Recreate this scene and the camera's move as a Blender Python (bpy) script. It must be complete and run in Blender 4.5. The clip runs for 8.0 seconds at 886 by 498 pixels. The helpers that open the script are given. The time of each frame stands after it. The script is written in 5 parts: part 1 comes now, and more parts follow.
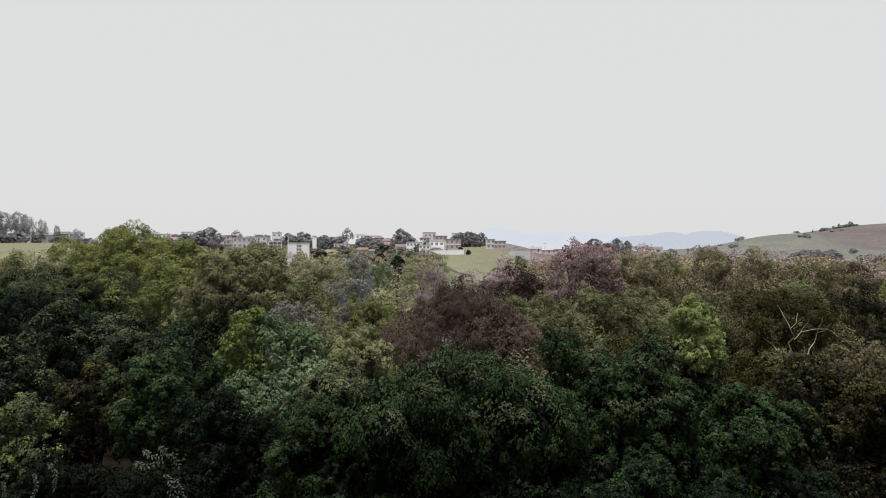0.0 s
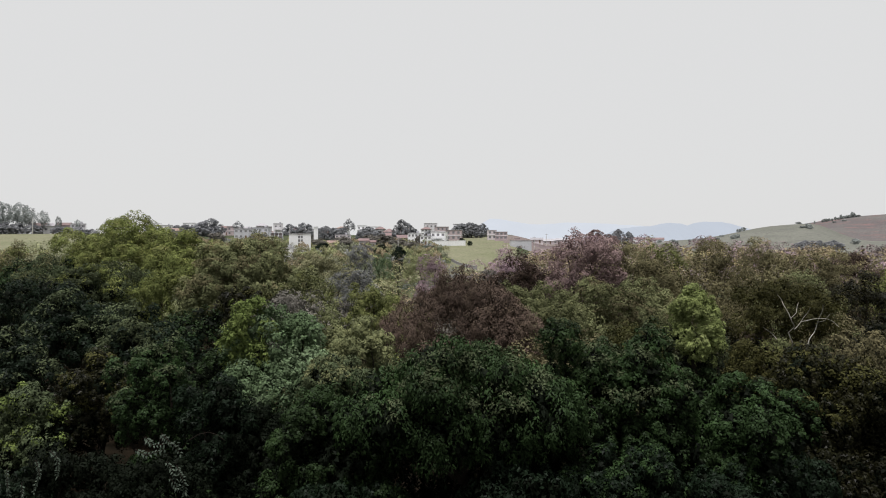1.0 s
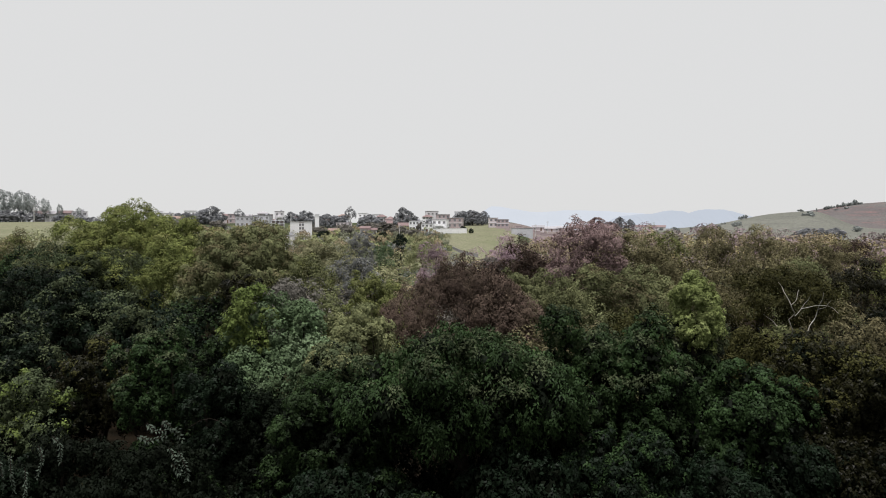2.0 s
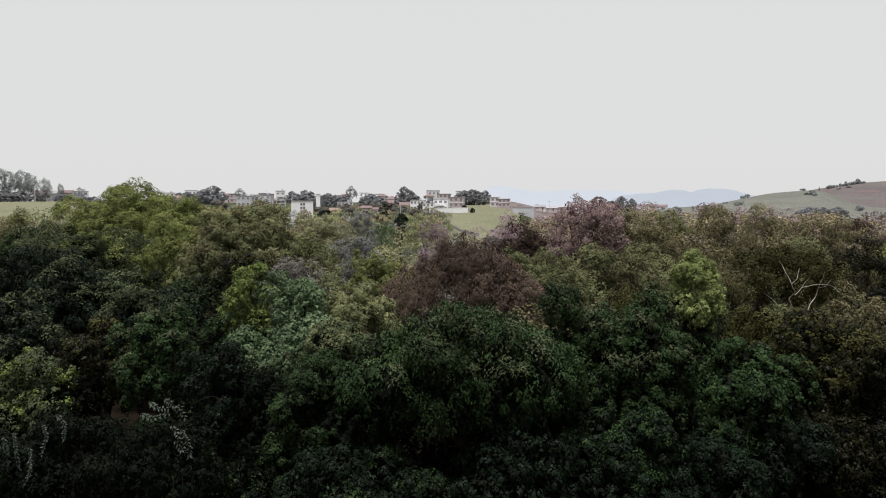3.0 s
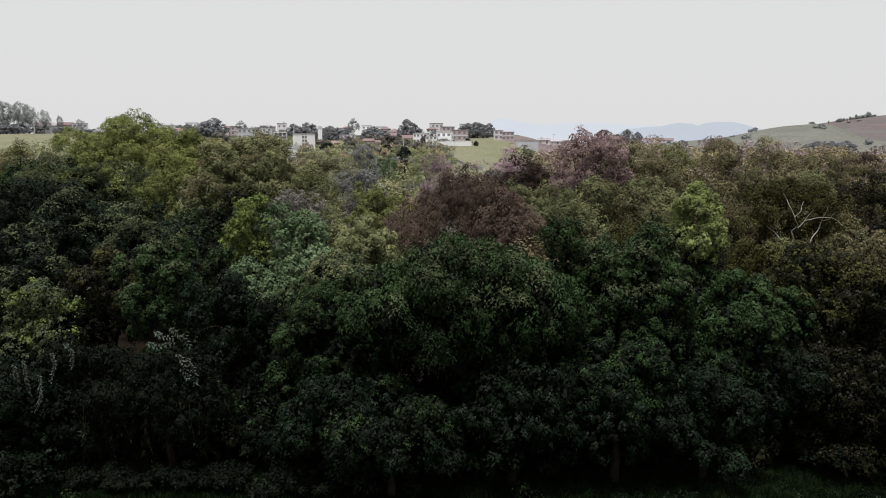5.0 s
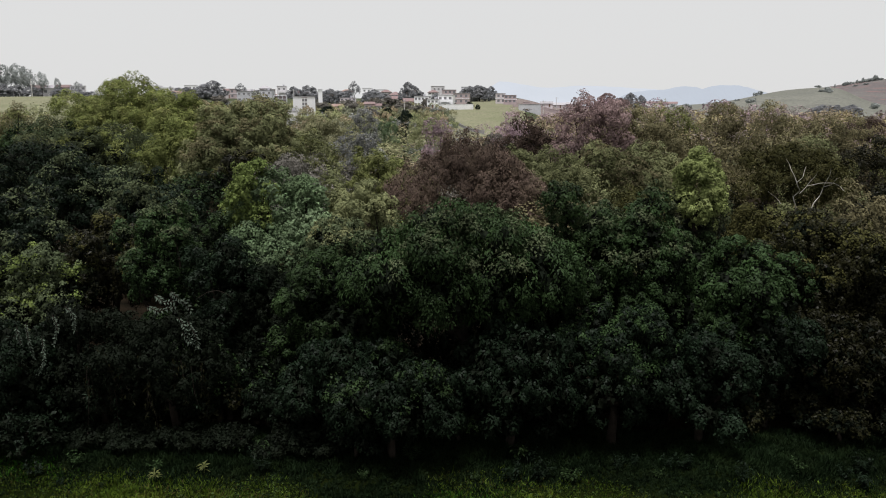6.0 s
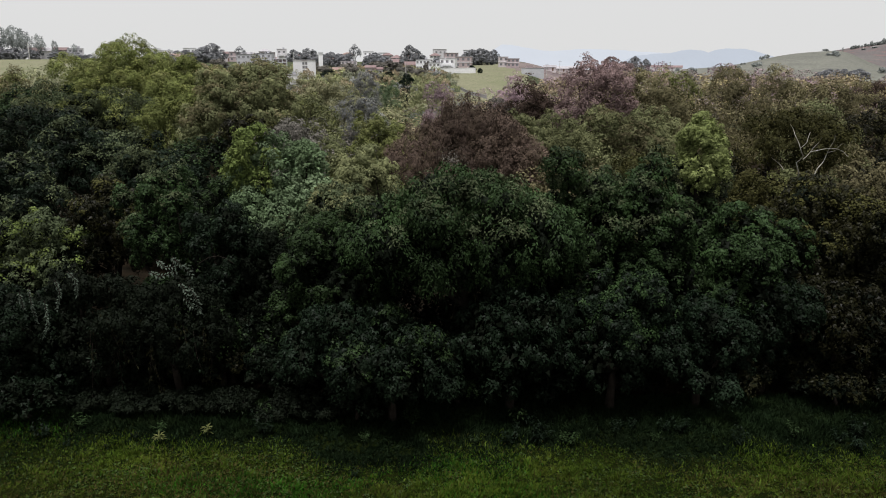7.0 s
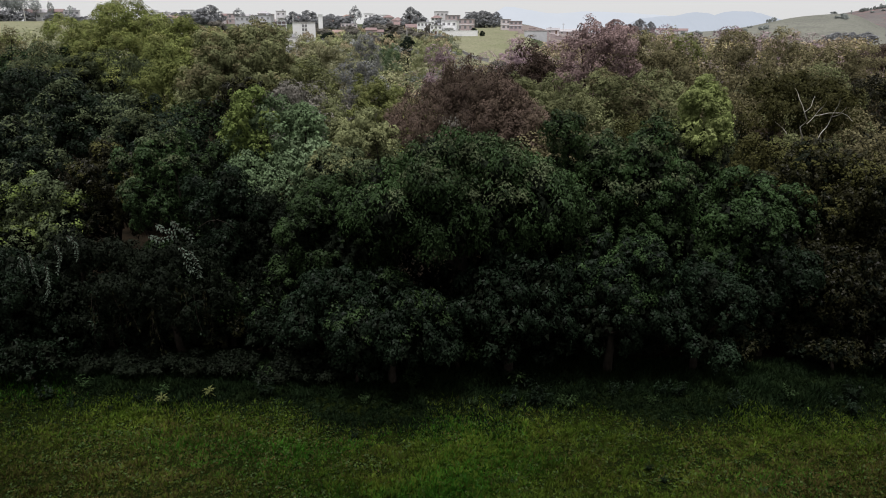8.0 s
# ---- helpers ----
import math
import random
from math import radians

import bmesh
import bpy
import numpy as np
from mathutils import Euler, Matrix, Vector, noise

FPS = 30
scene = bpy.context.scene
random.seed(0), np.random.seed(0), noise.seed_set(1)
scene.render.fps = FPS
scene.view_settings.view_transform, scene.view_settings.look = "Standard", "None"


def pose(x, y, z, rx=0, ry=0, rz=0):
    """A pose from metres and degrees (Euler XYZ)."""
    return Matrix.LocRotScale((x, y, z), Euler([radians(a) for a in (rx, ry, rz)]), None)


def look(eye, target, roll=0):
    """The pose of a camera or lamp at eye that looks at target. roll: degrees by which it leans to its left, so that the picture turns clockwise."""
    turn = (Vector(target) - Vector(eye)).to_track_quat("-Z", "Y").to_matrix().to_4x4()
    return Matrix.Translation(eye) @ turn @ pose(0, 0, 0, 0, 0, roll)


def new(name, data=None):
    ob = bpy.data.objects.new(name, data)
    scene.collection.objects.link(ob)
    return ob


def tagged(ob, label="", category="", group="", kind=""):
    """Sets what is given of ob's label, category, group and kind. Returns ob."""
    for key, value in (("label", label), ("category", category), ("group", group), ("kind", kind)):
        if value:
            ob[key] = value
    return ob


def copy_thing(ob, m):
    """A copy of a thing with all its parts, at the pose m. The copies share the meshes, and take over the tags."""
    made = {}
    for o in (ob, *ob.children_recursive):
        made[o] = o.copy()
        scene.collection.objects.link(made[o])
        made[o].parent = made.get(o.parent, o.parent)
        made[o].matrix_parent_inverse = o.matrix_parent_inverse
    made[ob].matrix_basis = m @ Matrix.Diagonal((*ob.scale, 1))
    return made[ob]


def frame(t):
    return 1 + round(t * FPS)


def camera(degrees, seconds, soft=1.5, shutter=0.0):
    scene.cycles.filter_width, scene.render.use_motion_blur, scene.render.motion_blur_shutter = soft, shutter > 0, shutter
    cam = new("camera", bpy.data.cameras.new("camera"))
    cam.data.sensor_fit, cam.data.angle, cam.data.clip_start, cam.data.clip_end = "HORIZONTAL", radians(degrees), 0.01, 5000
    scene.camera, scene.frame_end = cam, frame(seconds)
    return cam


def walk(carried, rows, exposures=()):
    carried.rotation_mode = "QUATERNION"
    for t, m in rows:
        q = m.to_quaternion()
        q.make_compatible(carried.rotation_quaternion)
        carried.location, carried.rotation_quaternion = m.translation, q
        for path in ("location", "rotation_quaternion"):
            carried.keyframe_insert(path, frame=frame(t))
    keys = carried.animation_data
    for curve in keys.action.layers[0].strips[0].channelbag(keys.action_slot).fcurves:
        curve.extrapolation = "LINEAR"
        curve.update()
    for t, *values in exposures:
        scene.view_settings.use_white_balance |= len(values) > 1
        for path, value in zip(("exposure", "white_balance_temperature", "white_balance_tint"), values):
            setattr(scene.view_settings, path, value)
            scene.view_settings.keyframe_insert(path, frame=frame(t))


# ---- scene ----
# ---- camera: a drone that hovers before the edge of a wood and tilts its lens down ----
cam = camera(65.88, 8.0, soft=1.0)
ROWS = [  # seconds, x, y, z, yaw, pitch, roll
    (0, 0.000, 0.000, 13.200, 0.00, 0.00, 0.00),
    (0.5, 0.022, -0.008, 13.168, 0.05, -0.30, 0.01),
    (1, 0.045, -0.015, 13.138, 0.12, -0.75, 0.02),
    (1.5, 0.066, -0.017, 13.121, 0.18, -1.21, 0.02),
    (3, 0.125, 0.006, 13.082, 0.35, -3.49, 0.09),
    (3.5, 0.141, 0.023, 13.046, 0.43, -4.70, 0.04),
    (4, 0.158, 0.045, 13.000, 0.50, -6.07, 0.02),
    (4.5, 0.183, 0.066, 12.975, 0.57, -7.52, 0.01),
    (6, 0.277, 0.109, 13.003, 0.74, -11.98, -0.09),
    (6.5, 0.302, 0.118, 13.017, 0.81, -13.42, -0.15),
    (7, 0.323, 0.124, 13.012, 0.88, -14.87, -0.16),
    (7.5, 0.354, 0.127, 12.986, 0.94, -16.32, -0.20),
    (8, 0.391, 0.137, 12.952, 0.99, -17.74, -0.24),
]
walk(cam, [(t, pose(x, y, z, 0, 0, yaw) @ pose(0, 0, 0, 90 + pitch) @ pose(0, 0, 0, 0, 0, -roll))
           for t, x, y, z, yaw, pitch, roll in ROWS])

# ---- world, sun ----
SUN_EL, SUN_AZ = 76.0, 205.0   # degrees: high behind the camera, veiled by thin cloud; azimuth clockwise from ahead
world = bpy.data.worlds.new("overcast_sky")
scene.world = world
world.use_nodes = True
wn, wl = world.node_tree.nodes, world.node_tree.links
wn.clear()
sky = wn.new("ShaderNodeTexSky")
sky.sky_type, sky.sun_disc = "NISHITA", False
sky.sun_elevation, sky.sun_rotation = radians(SUN_EL), radians(SUN_AZ)
sky.air_density, sky.dust_density = 1.0, 3.0
cloud = wn.new("ShaderNodeBackground")
cloud.inputs["Strength"].default_value = 0.72
side = wn.new("ShaderNodeTexCoord")                       # the cloud is thinnest low ahead
axes = wn.new("ShaderNodeSeparateXYZ")
fade = wn.new("ShaderNodeMapRange")
fade.interpolation_type = "SMOOTHSTEP"
fade.inputs[1].default_value, fade.inputs[2].default_value = -0.9, 0.5
fade.inputs[3].default_value, fade.inputs[4].default_value = 0.55, 1.0
wl.new(side.outputs["Generated"], axes.inputs[0])
lean = wn.new("ShaderNodeMath")
lean.operation = "MULTIPLY_ADD"
lean.inputs[1].default_value = 0.9
wl.new(axes.outputs["Z"], lean.inputs[0])
wl.new(axes.outputs["Y"], lean.inputs[2])
wl.new(lean.outputs[0], fade.inputs[0])
high = wn.new("ShaderNodeMapRange")                        # and is brighter overhead, as under any overcast
high.interpolation_type = "SMOOTHSTEP"
high.inputs[1].default_value, high.inputs[2].default_value = 0.40, 1.0
high.inputs[3].default_value, high.inputs[4].default_value = 1.0, 1.5
grade = wn.new("ShaderNodeMath")
grade.operation = "MULTIPLY"
wl.new(axes.outputs["Z"], high.inputs[0])
wl.new(fade.outputs[0], grade.inputs[0])
wl.new(high.outputs[0], grade.inputs[1])
wl.new(grade.outputs[0], cloud.inputs["Color"])
clear_sky = wn.new("ShaderNodeBackground")
clear_sky.inputs["Strength"].default_value = 0.004
both = wn.new("ShaderNodeAddShader")
wout = wn.new("ShaderNodeOutputWorld")
wl.new(sky.outputs[0], clear_sky.inputs["Color"])
wl.new(cloud.outputs[0], both.inputs[0])
wl.new(clear_sky.outputs[0], both.inputs[1])
wl.new(both.outputs[0], wout.inputs["Surface"])

sun = new("sun", bpy.data.lights.new("sun", "SUN"))
sun.data.energy, sun.data.angle = 4.8, radians(10)
sun.data.color = (1.0, 0.965, 0.985)
sa, se = radians(SUN_AZ), radians(SUN_EL)
sun.matrix_basis = look((0, 0, 80), (-80 * math.sin(sa) * math.cos(se), -80 * math.cos(sa) * math.cos(se), 80 - 80 * math.sin(se)))


# ---- materials ----
def nodes_of(name):
    m = bpy.data.materials.new(name)
    m.use_nodes = True
    n, l = m.node_tree.nodes, m.node_tree.links
    return m, n, l, n["Principled BSDF"], n["Material Output"]


def rgb(c):
    return (c[0], c[1], c[2], 1.0)


def mix_colour(n, l, fac, a, b):
    """A colour mix; fac, a and b are sockets or values."""
    x = n.new("ShaderNodeMix")
    x.data_type = "RGBA"
    for socket, v in ((x.inputs[0], fac), (x.inputs[6], a), (x.inputs[7], b)):
        if isinstance(v, bpy.types.NodeSocket):
            l.new(v, socket)
        elif isinstance(v, tuple):
            socket.default_value = rgb(v)
        else:
            socket.default_value = v
    return x.outputs[2]


def noise_of(n, l, scale, detail=4.0, coords="Object", rough=0.55):
    tc = n.new("ShaderNodeTexCoord")
    x = n.new("ShaderNodeTexNoise")
    x.inputs["Scale"].default_value, x.inputs["Detail"].default_value, x.inputs["Roughness"].default_value = scale, detail, rough
    l.new(tc.outputs[coords], x.inputs["Vector"])
    return x.outputs["Fac"]


def ramp_of(n, l, fac, lo, hi):
    x = n.new("ShaderNodeMapRange")
    l.new(fac, x.inputs[0])
    x.inputs[1].default_value, x.inputs[2].default_value = lo, hi
    return x.outputs[0]


def leaf_material(name, dark, light, tip, rough=0.6, through_light=0.13, gloss=0.03):
    """Foliage: each leaf its own tone, drifts of tone over the crown, light passing through the blade."""
    m, n, l, bsdf, out = nodes_of(name)
    geo, info = n.new("ShaderNodeNewGeometry"), n.new("ShaderNodeObjectInfo")
    dark = tuple(0.6 * p + 0.4 * q for p, q in zip(dark, light))
    c = mix_colour(n, l, geo.outputs["Random Per Island"], dark, light)
    c = mix_colour(n, l, ramp_of(n, l, noise_of(n, l, 0.7, 3.0), 0.48, 0.78), c, tip)
    hsv = n.new("ShaderNodeHueSaturation")
    l.new(c, hsv.inputs["Color"])
    hue = n.new("ShaderNodeMapRange")
    l.new(info.outputs["Random"], hue.inputs[0])
    hue.inputs[3].default_value, hue.inputs[4].default_value = 0.495, 0.503
    l.new(hue.outputs[0], hsv.inputs["Hue"])
    val = n.new("ShaderNodeMapRange")
    l.new(noise_of(n, l, 2.3, 2.0), val.inputs[0])
    val.inputs[1].default_value, val.inputs[2].default_value = 0.3, 0.7
    val.inputs[3].default_value, val.inputs[4].default_value = 0.66, 1.34
    by_tree = n.new("ShaderNodeMapRange")
    l.new(info.outputs["Random"], by_tree.inputs[0])
    by_tree.inputs[3].default_value, by_tree.inputs[4].default_value = 0.82, 1.20
    broad = n.new("ShaderNodeMapRange")                          # tone from one stretch of wood to the next
    l.new(noise_of(n, l, 0.13, 2.0), broad.inputs[0])
    broad.inputs[1].default_value, broad.inputs[2].default_value = 0.32, 0.68
    broad.inputs[3].default_value, broad.inputs[4].default_value = 0.62, 1.38
    mul = n.new("ShaderNodeMath")
    mul.operation = "MULTIPLY"
    l.new(val.outputs[0], mul.inputs[0])
    l.new(broad.outputs[0], mul.inputs[1])
    times = n.new("ShaderNodeMath")
    times.operation = "MULTIPLY"
    l.new(mul.outputs[0], times.inputs[0])
    l.new(by_tree.outputs[0], times.inputs[1])
    l.new(times.outputs[0], hsv.inputs["Value"])
    l.new(hsv.outputs[0], bsdf.inputs["Base Color"])
    bsdf.inputs["Roughness"].default_value = rough
    bsdf.inputs["Specular IOR Level"].default_value = gloss
    tr = n.new("ShaderNodeBsdfTranslucent")
    l.new(hsv.outputs[0], tr.inputs["Color"])
    mx = n.new("ShaderNodeMixShader")
    mx.inputs[0].default_value = through_light
    l.new(bsdf.outputs[0], mx.inputs[1])
    l.new(tr.outputs[0], mx.inputs[2])
    l.new(mx.outputs[0], out.inputs["Surface"])
    return m


def surface(name, a, b, scale=1.5, rough=0.85, bump=0.3, fine=14.0, spec=0.3, vary=0.0):
    """A plain weathered surface: two scales of tone, fine relief; vary: tone by object."""
    m, n, l, bsdf, out = nodes_of(name)
    big, small = noise_of(n, l, scale, 5.0), noise_of(n, l, fine, 4.0)
    c = mix_colour(n, l, ramp_of(n, l, big, 0.35, 0.68), a, b)
    dark = tuple(v * 0.6 for v in a)
    c = mix_colour(n, l, ramp_of(n, l, small, 0.52, 0.85), c, dark)
    if vary:
        info = n.new("ShaderNodeObjectInfo")
        hsv = n.new("ShaderNodeHueSaturation")
        mr = n.new("ShaderNodeMapRange")
        l.new(info.outputs["Random"], mr.inputs[0])
        mr.inputs[3].default_value, mr.inputs[4].default_value = 1 - vary, 1 + vary
        l.new(mr.outputs[0], hsv.inputs["Value"])
        l.new(c, hsv.inputs["Color"])
        c = hsv.outputs[0]
    l.new(c, bsdf.inputs["Base Color"])
    bsdf.inputs["Roughness"].default_value = rough
    bsdf.inputs["Specular IOR Level"].default_value = spec
    bp = n.new("ShaderNodeBump")
    bp.inputs["Strength"].default_value, bp.inputs["Distance"].default_value = bump, 0.05
    l.new(small, bp.inputs["Height"])
    l.new(bp.outputs[0], bsdf.inputs["Normal"])
    return m


LEAF = {
    # deep, edge (and dusk below) hold the wood front's shade in their near-black colour
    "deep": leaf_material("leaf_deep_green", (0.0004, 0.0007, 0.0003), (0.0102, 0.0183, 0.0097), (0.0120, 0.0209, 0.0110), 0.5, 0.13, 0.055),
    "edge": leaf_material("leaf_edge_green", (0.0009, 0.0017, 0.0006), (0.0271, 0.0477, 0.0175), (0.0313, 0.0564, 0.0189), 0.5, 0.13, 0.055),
    "mid": leaf_material("leaf_mid_green", (0.0479, 0.0574, 0.0271), (0.1603, 0.1727, 0.0830), (0.1971, 0.2042, 0.0960)),
    "bright": leaf_material("leaf_bright_green", (0.0509, 0.0655, 0.0213), (0.1587, 0.1836, 0.0580), (0.1927, 0.2033, 0.0658)),
    "pale": leaf_material("leaf_pale_green", (0.0270, 0.0452, 0.0216), (0.1306, 0.1921, 0.0949), (0.1675, 0.2226, 0.1294)),
    "yellow": leaf_material("leaf_yellow_green", (0.0459, 0.0559, 0.0200), (0.1490, 0.1652, 0.0584), (0.1979, 0.1979, 0.0861)),
    "fresh": leaf_material("leaf_fresh_green", (0.0282, 0.0416, 0.0126), (0.1335, 0.1769, 0.0517), (0.1601, 0.1975, 0.0603)),
    "lime": leaf_material("leaf_lime_head", (0.0565, 0.0750, 0.0253), (0.2468, 0.2974, 0.1041), (0.2854, 0.3274, 0.1352)),
    "olive": leaf_material("leaf_olive", (0.0441, 0.0429, 0.0235), (0.1459, 0.1328, 0.0704), (0.1772, 0.1561, 0.0829)),
    "leafy": leaf_material("leaf_fresh_edge_green", (0.0136, 0.0187, 0.0103), (0.0697, 0.0867, 0.0440), (0.0838, 0.1014, 0.0502)),
    "moss": leaf_material("leaf_moss_olive", (0.0153, 0.0165, 0.0058), (0.0532, 0.0529, 0.0184), (0.0659, 0.0646, 0.0223)),
    # near-black leaves that paint the shade inside crowns and under trees
    "inner_shade": leaf_material("leaf_inner_shade", (0.003, 0.004, 0.002), (0.007, 0.010, 0.006), (0.008, 0.010, 0.006)),
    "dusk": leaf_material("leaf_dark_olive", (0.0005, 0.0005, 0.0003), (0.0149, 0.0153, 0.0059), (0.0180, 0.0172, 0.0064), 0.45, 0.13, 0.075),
    "brown": leaf_material("leaf_dry_brown", (0.0300, 0.0230, 0.0187), (0.0919, 0.0658, 0.0514), (0.0979, 0.0757, 0.0527)),
    "reddish": leaf_material("leaf_reddish", (0.0697, 0.0495, 0.0474), (0.2043, 0.1452, 0.1371), (0.3063, 0.2223, 0.2146)),
    "grey": leaf_material("leaf_grey_green", (0.0614, 0.0603, 0.0530), (0.1693, 0.1594, 0.1364), (0.2091, 0.1904, 0.1711)),
    "silver": leaf_material("leaf_silver_green", (0.0302, 0.0412, 0.0304), (0.0556, 0.0711, 0.0527), (0.0665, 0.0811, 0.0632)),
    "gold": leaf_material("leaf_pale_gold", (0.0495, 0.0600, 0.0195), (0.0810, 0.0900, 0.0330), (0.0945, 0.1000, 0.0495)),
    # these two carry distance haze in their colour, paler and bluer
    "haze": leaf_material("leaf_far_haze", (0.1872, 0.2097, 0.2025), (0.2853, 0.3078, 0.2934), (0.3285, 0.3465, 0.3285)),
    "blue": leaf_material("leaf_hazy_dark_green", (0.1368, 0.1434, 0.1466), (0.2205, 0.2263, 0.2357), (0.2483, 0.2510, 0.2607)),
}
# paler, greyer copies of the leaf kinds, with the valley's haze painted in
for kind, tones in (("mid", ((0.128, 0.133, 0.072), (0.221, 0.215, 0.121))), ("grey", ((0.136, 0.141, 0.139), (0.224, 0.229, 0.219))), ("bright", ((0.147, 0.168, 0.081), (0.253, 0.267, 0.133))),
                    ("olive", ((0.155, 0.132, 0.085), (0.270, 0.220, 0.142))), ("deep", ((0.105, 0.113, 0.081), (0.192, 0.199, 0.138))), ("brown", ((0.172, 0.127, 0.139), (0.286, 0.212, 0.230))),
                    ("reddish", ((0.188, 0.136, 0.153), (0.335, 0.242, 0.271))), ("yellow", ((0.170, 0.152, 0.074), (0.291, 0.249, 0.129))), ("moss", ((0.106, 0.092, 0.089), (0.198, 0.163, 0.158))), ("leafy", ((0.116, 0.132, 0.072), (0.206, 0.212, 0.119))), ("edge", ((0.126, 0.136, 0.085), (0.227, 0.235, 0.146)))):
    LEAF["far_" + kind] = leaf_material("leaf_hazed_" + kind, tones[0], tones[1], tuple(q * 1.12 for q in tones[1]))
bark = surface("bark_grey_brown", (0.018, 0.014, 0.011), (0.034, 0.028, 0.023), 3.0, 0.95, 0.6, 22.0, 0.05)
pale_bark = surface("bark_pale", (0.20, 0.19, 0.16), (0.30, 0.28, 0.24), 2.0, 0.85, 0.4, 18.0)
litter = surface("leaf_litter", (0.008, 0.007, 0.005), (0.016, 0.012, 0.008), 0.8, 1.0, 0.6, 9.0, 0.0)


def turf_material(name, a, b, c, scale=0.25):
    m, n, l, bsdf, out = nodes_of(name)
    x = mix_colour(n, l, ramp_of(n, l, noise_of(n, l, scale, 6.0), 0.36, 0.62), a, b)
    x = mix_colour(n, l, ramp_of(n, l, noise_of(n, l, scale * 4.3, 5.0), 0.52, 0.72), x, c)
    x = mix_colour(n, l, ramp_of(n, l, noise_of(n, l, scale * 38, 3.0), 0.45, 0.8), x, tuple(v * 0.5 for v in a))
    l.new(x, bsdf.inputs["Base Color"])
    bsdf.inputs["Roughness"].default_value = 1.0
    bsdf.inputs["Specular IOR Level"].default_value = 0.0
    return m


lawn_soil = turf_material("turf_soil", (0.004, 0.007, 0.002), (0.007, 0.010, 0.002), (0.009, 0.009, 0.003), 1.5)
# field and hill greens are greyed: distance haze mixed into the colour
pasture = turf_material("pasture", (0.136, 0.144, 0.086), (0.176, 0.174, 0.116), (0.164, 0.154, 0.110), 0.035)
hill_grass = turf_material("hill_pasture_hazed", (0.128, 0.131, 0.112), (0.153, 0.154, 0.132), (0.104, 0.105, 0.096), 0.012)
scrub = turf_material("scrub_ground", (0.050, 0.060, 0.034), (0.068, 0.078, 0.046), (0.070, 0.068, 0.046), 0.08)
earth = turf_material("bare_red_earth", (0.150, 0.124, 0.116), (0.180, 0.150, 0.140), (0.120, 0.118, 0.100), 0.05)
earth_far = turf_material("eroded_hill_earth", (0.128, 0.122, 0.114), (0.104, 0.092, 0.092), (0.180, 0.112, 0.106), 0.009)


# ---- the lie of the land ----
def smooth(a, b, x):
    t = np.clip((x - a) / (b - a), 0, 1)
    return t * t * (3 - 2 * t)


def land(x, y):
    """Height of the ground: lawn, wooded dip, the town's slope, pasture hills beyond."""
    x, y = np.asarray(x, float), np.asarray(y, float)
    yy = np.maximum(y, 1.0)
    u = x / yy
    left = np.interp(yy, [26, 60, 120, 180, 280, 320, 400, 900, 2000], [0, 0.5, 6.0, 11.4, 15.3, 16.0, 16.6, 10, 0])
    town = np.interp(yy, [26, 60, 130, 200, 260, 300, 350, 410, 450, 600, 1200, 2500], [0, -1.2, -1.5, 1.0, 5.0, 9.3, 12.8, 15.3, 16.6, 17, 5, 0])
    east = np.interp(yy, [26, 60, 130, 220, 300, 400, 480, 700, 1500, 2500], [0, -0.8, -0.5, 2.0, 5.5, 8.4, 10.2, 9.0, 4.0, 0])
    w_left, w_east = 1 - smooth(-0.56, -0.44, u), smooth(0.085, 0.16, u)
    h = left * w_left + town * (1 - w_left) * (1 - w_east) + east * w_east
    side = 820 * u                                                # the near hill is a spur that points at the valley
    h = h + 21.5 * np.exp(-((side - 437) / np.where(side < 437, 74, 30)) ** 2 / 2 - ((y - 820) / 150) ** 2 / 2)
    h = h + 3.0 * np.exp(-((side - 372) / 28) ** 2 / 2 - ((y - 820) / 120) ** 2 / 2)
    h = h + 3 * np.exp(-((x - 270) / 90) ** 2 / 2 - ((y - 960) / 160) ** 2 / 2)
    h = h + 55 * np.exp(-((x - 840) / 190) ** 2 / 2 - ((y - 1250) / 240) ** 2 / 2)
    h = np.where(y > 1, h, 0.0)
    far = np.maximum(np.hypot(x, y) - 120, 0)
    h = h + np.minimum(far / 500, 1.0) * (np.sin(x * 0.021 + y * 0.013) * 0.7 + np.sin(x * 0.047 - y * 0.031) * 0.4)
    h = h + 0.05 * np.sin(x * 0.9 + 0.4 * y) + 0.05 * np.sin(y * 1.1 - 0.5 * x)
    return h


def zland(x, y):
    return float(land(x, y))


# ---- mesh helpers ----
def mesh_of(name, verts, polys, size, mat=None, mats=None, index=None, smooth_faces=False, normals=None):
    """A mesh from arrays: verts (n, 3), polys (m, size) of vertex numbers; normals: one for each vertex."""
    me = bpy.data.meshes.new(name)
    verts, polys = np.asarray(verts, np.float32), np.asarray(polys, np.int32)
    me.vertices.add(len(verts))
    me.vertices.foreach_set("co", verts.ravel())
    me.loops.add(polys.size)
    me.loops.foreach_set("vertex_index", polys.ravel())
    me.polygons.add(len(polys))
    me.polygons.foreach_set("loop_start", np.arange(len(polys), dtype=np.int32) * size)
    me.polygons.foreach_set("loop_total", np.full(len(polys), size, np.int32))
    for m in (mats or [mat]):
        me.materials.append(m)
    if index is not None:
        me.polygons.foreach_set("material_index", np.asarray(index, np.int32))
    if smooth_faces:
        me.polygons.foreach_set("use_smooth", np.ones(len(polys), bool))
    me.update(calc_edges=True)
    if normals is not None:
        me.attributes.new("custom_normal", "FLOAT_VECTOR", "POINT").data.foreach_set("vector", np.asarray(normals, np.float32).ravel())
    return me


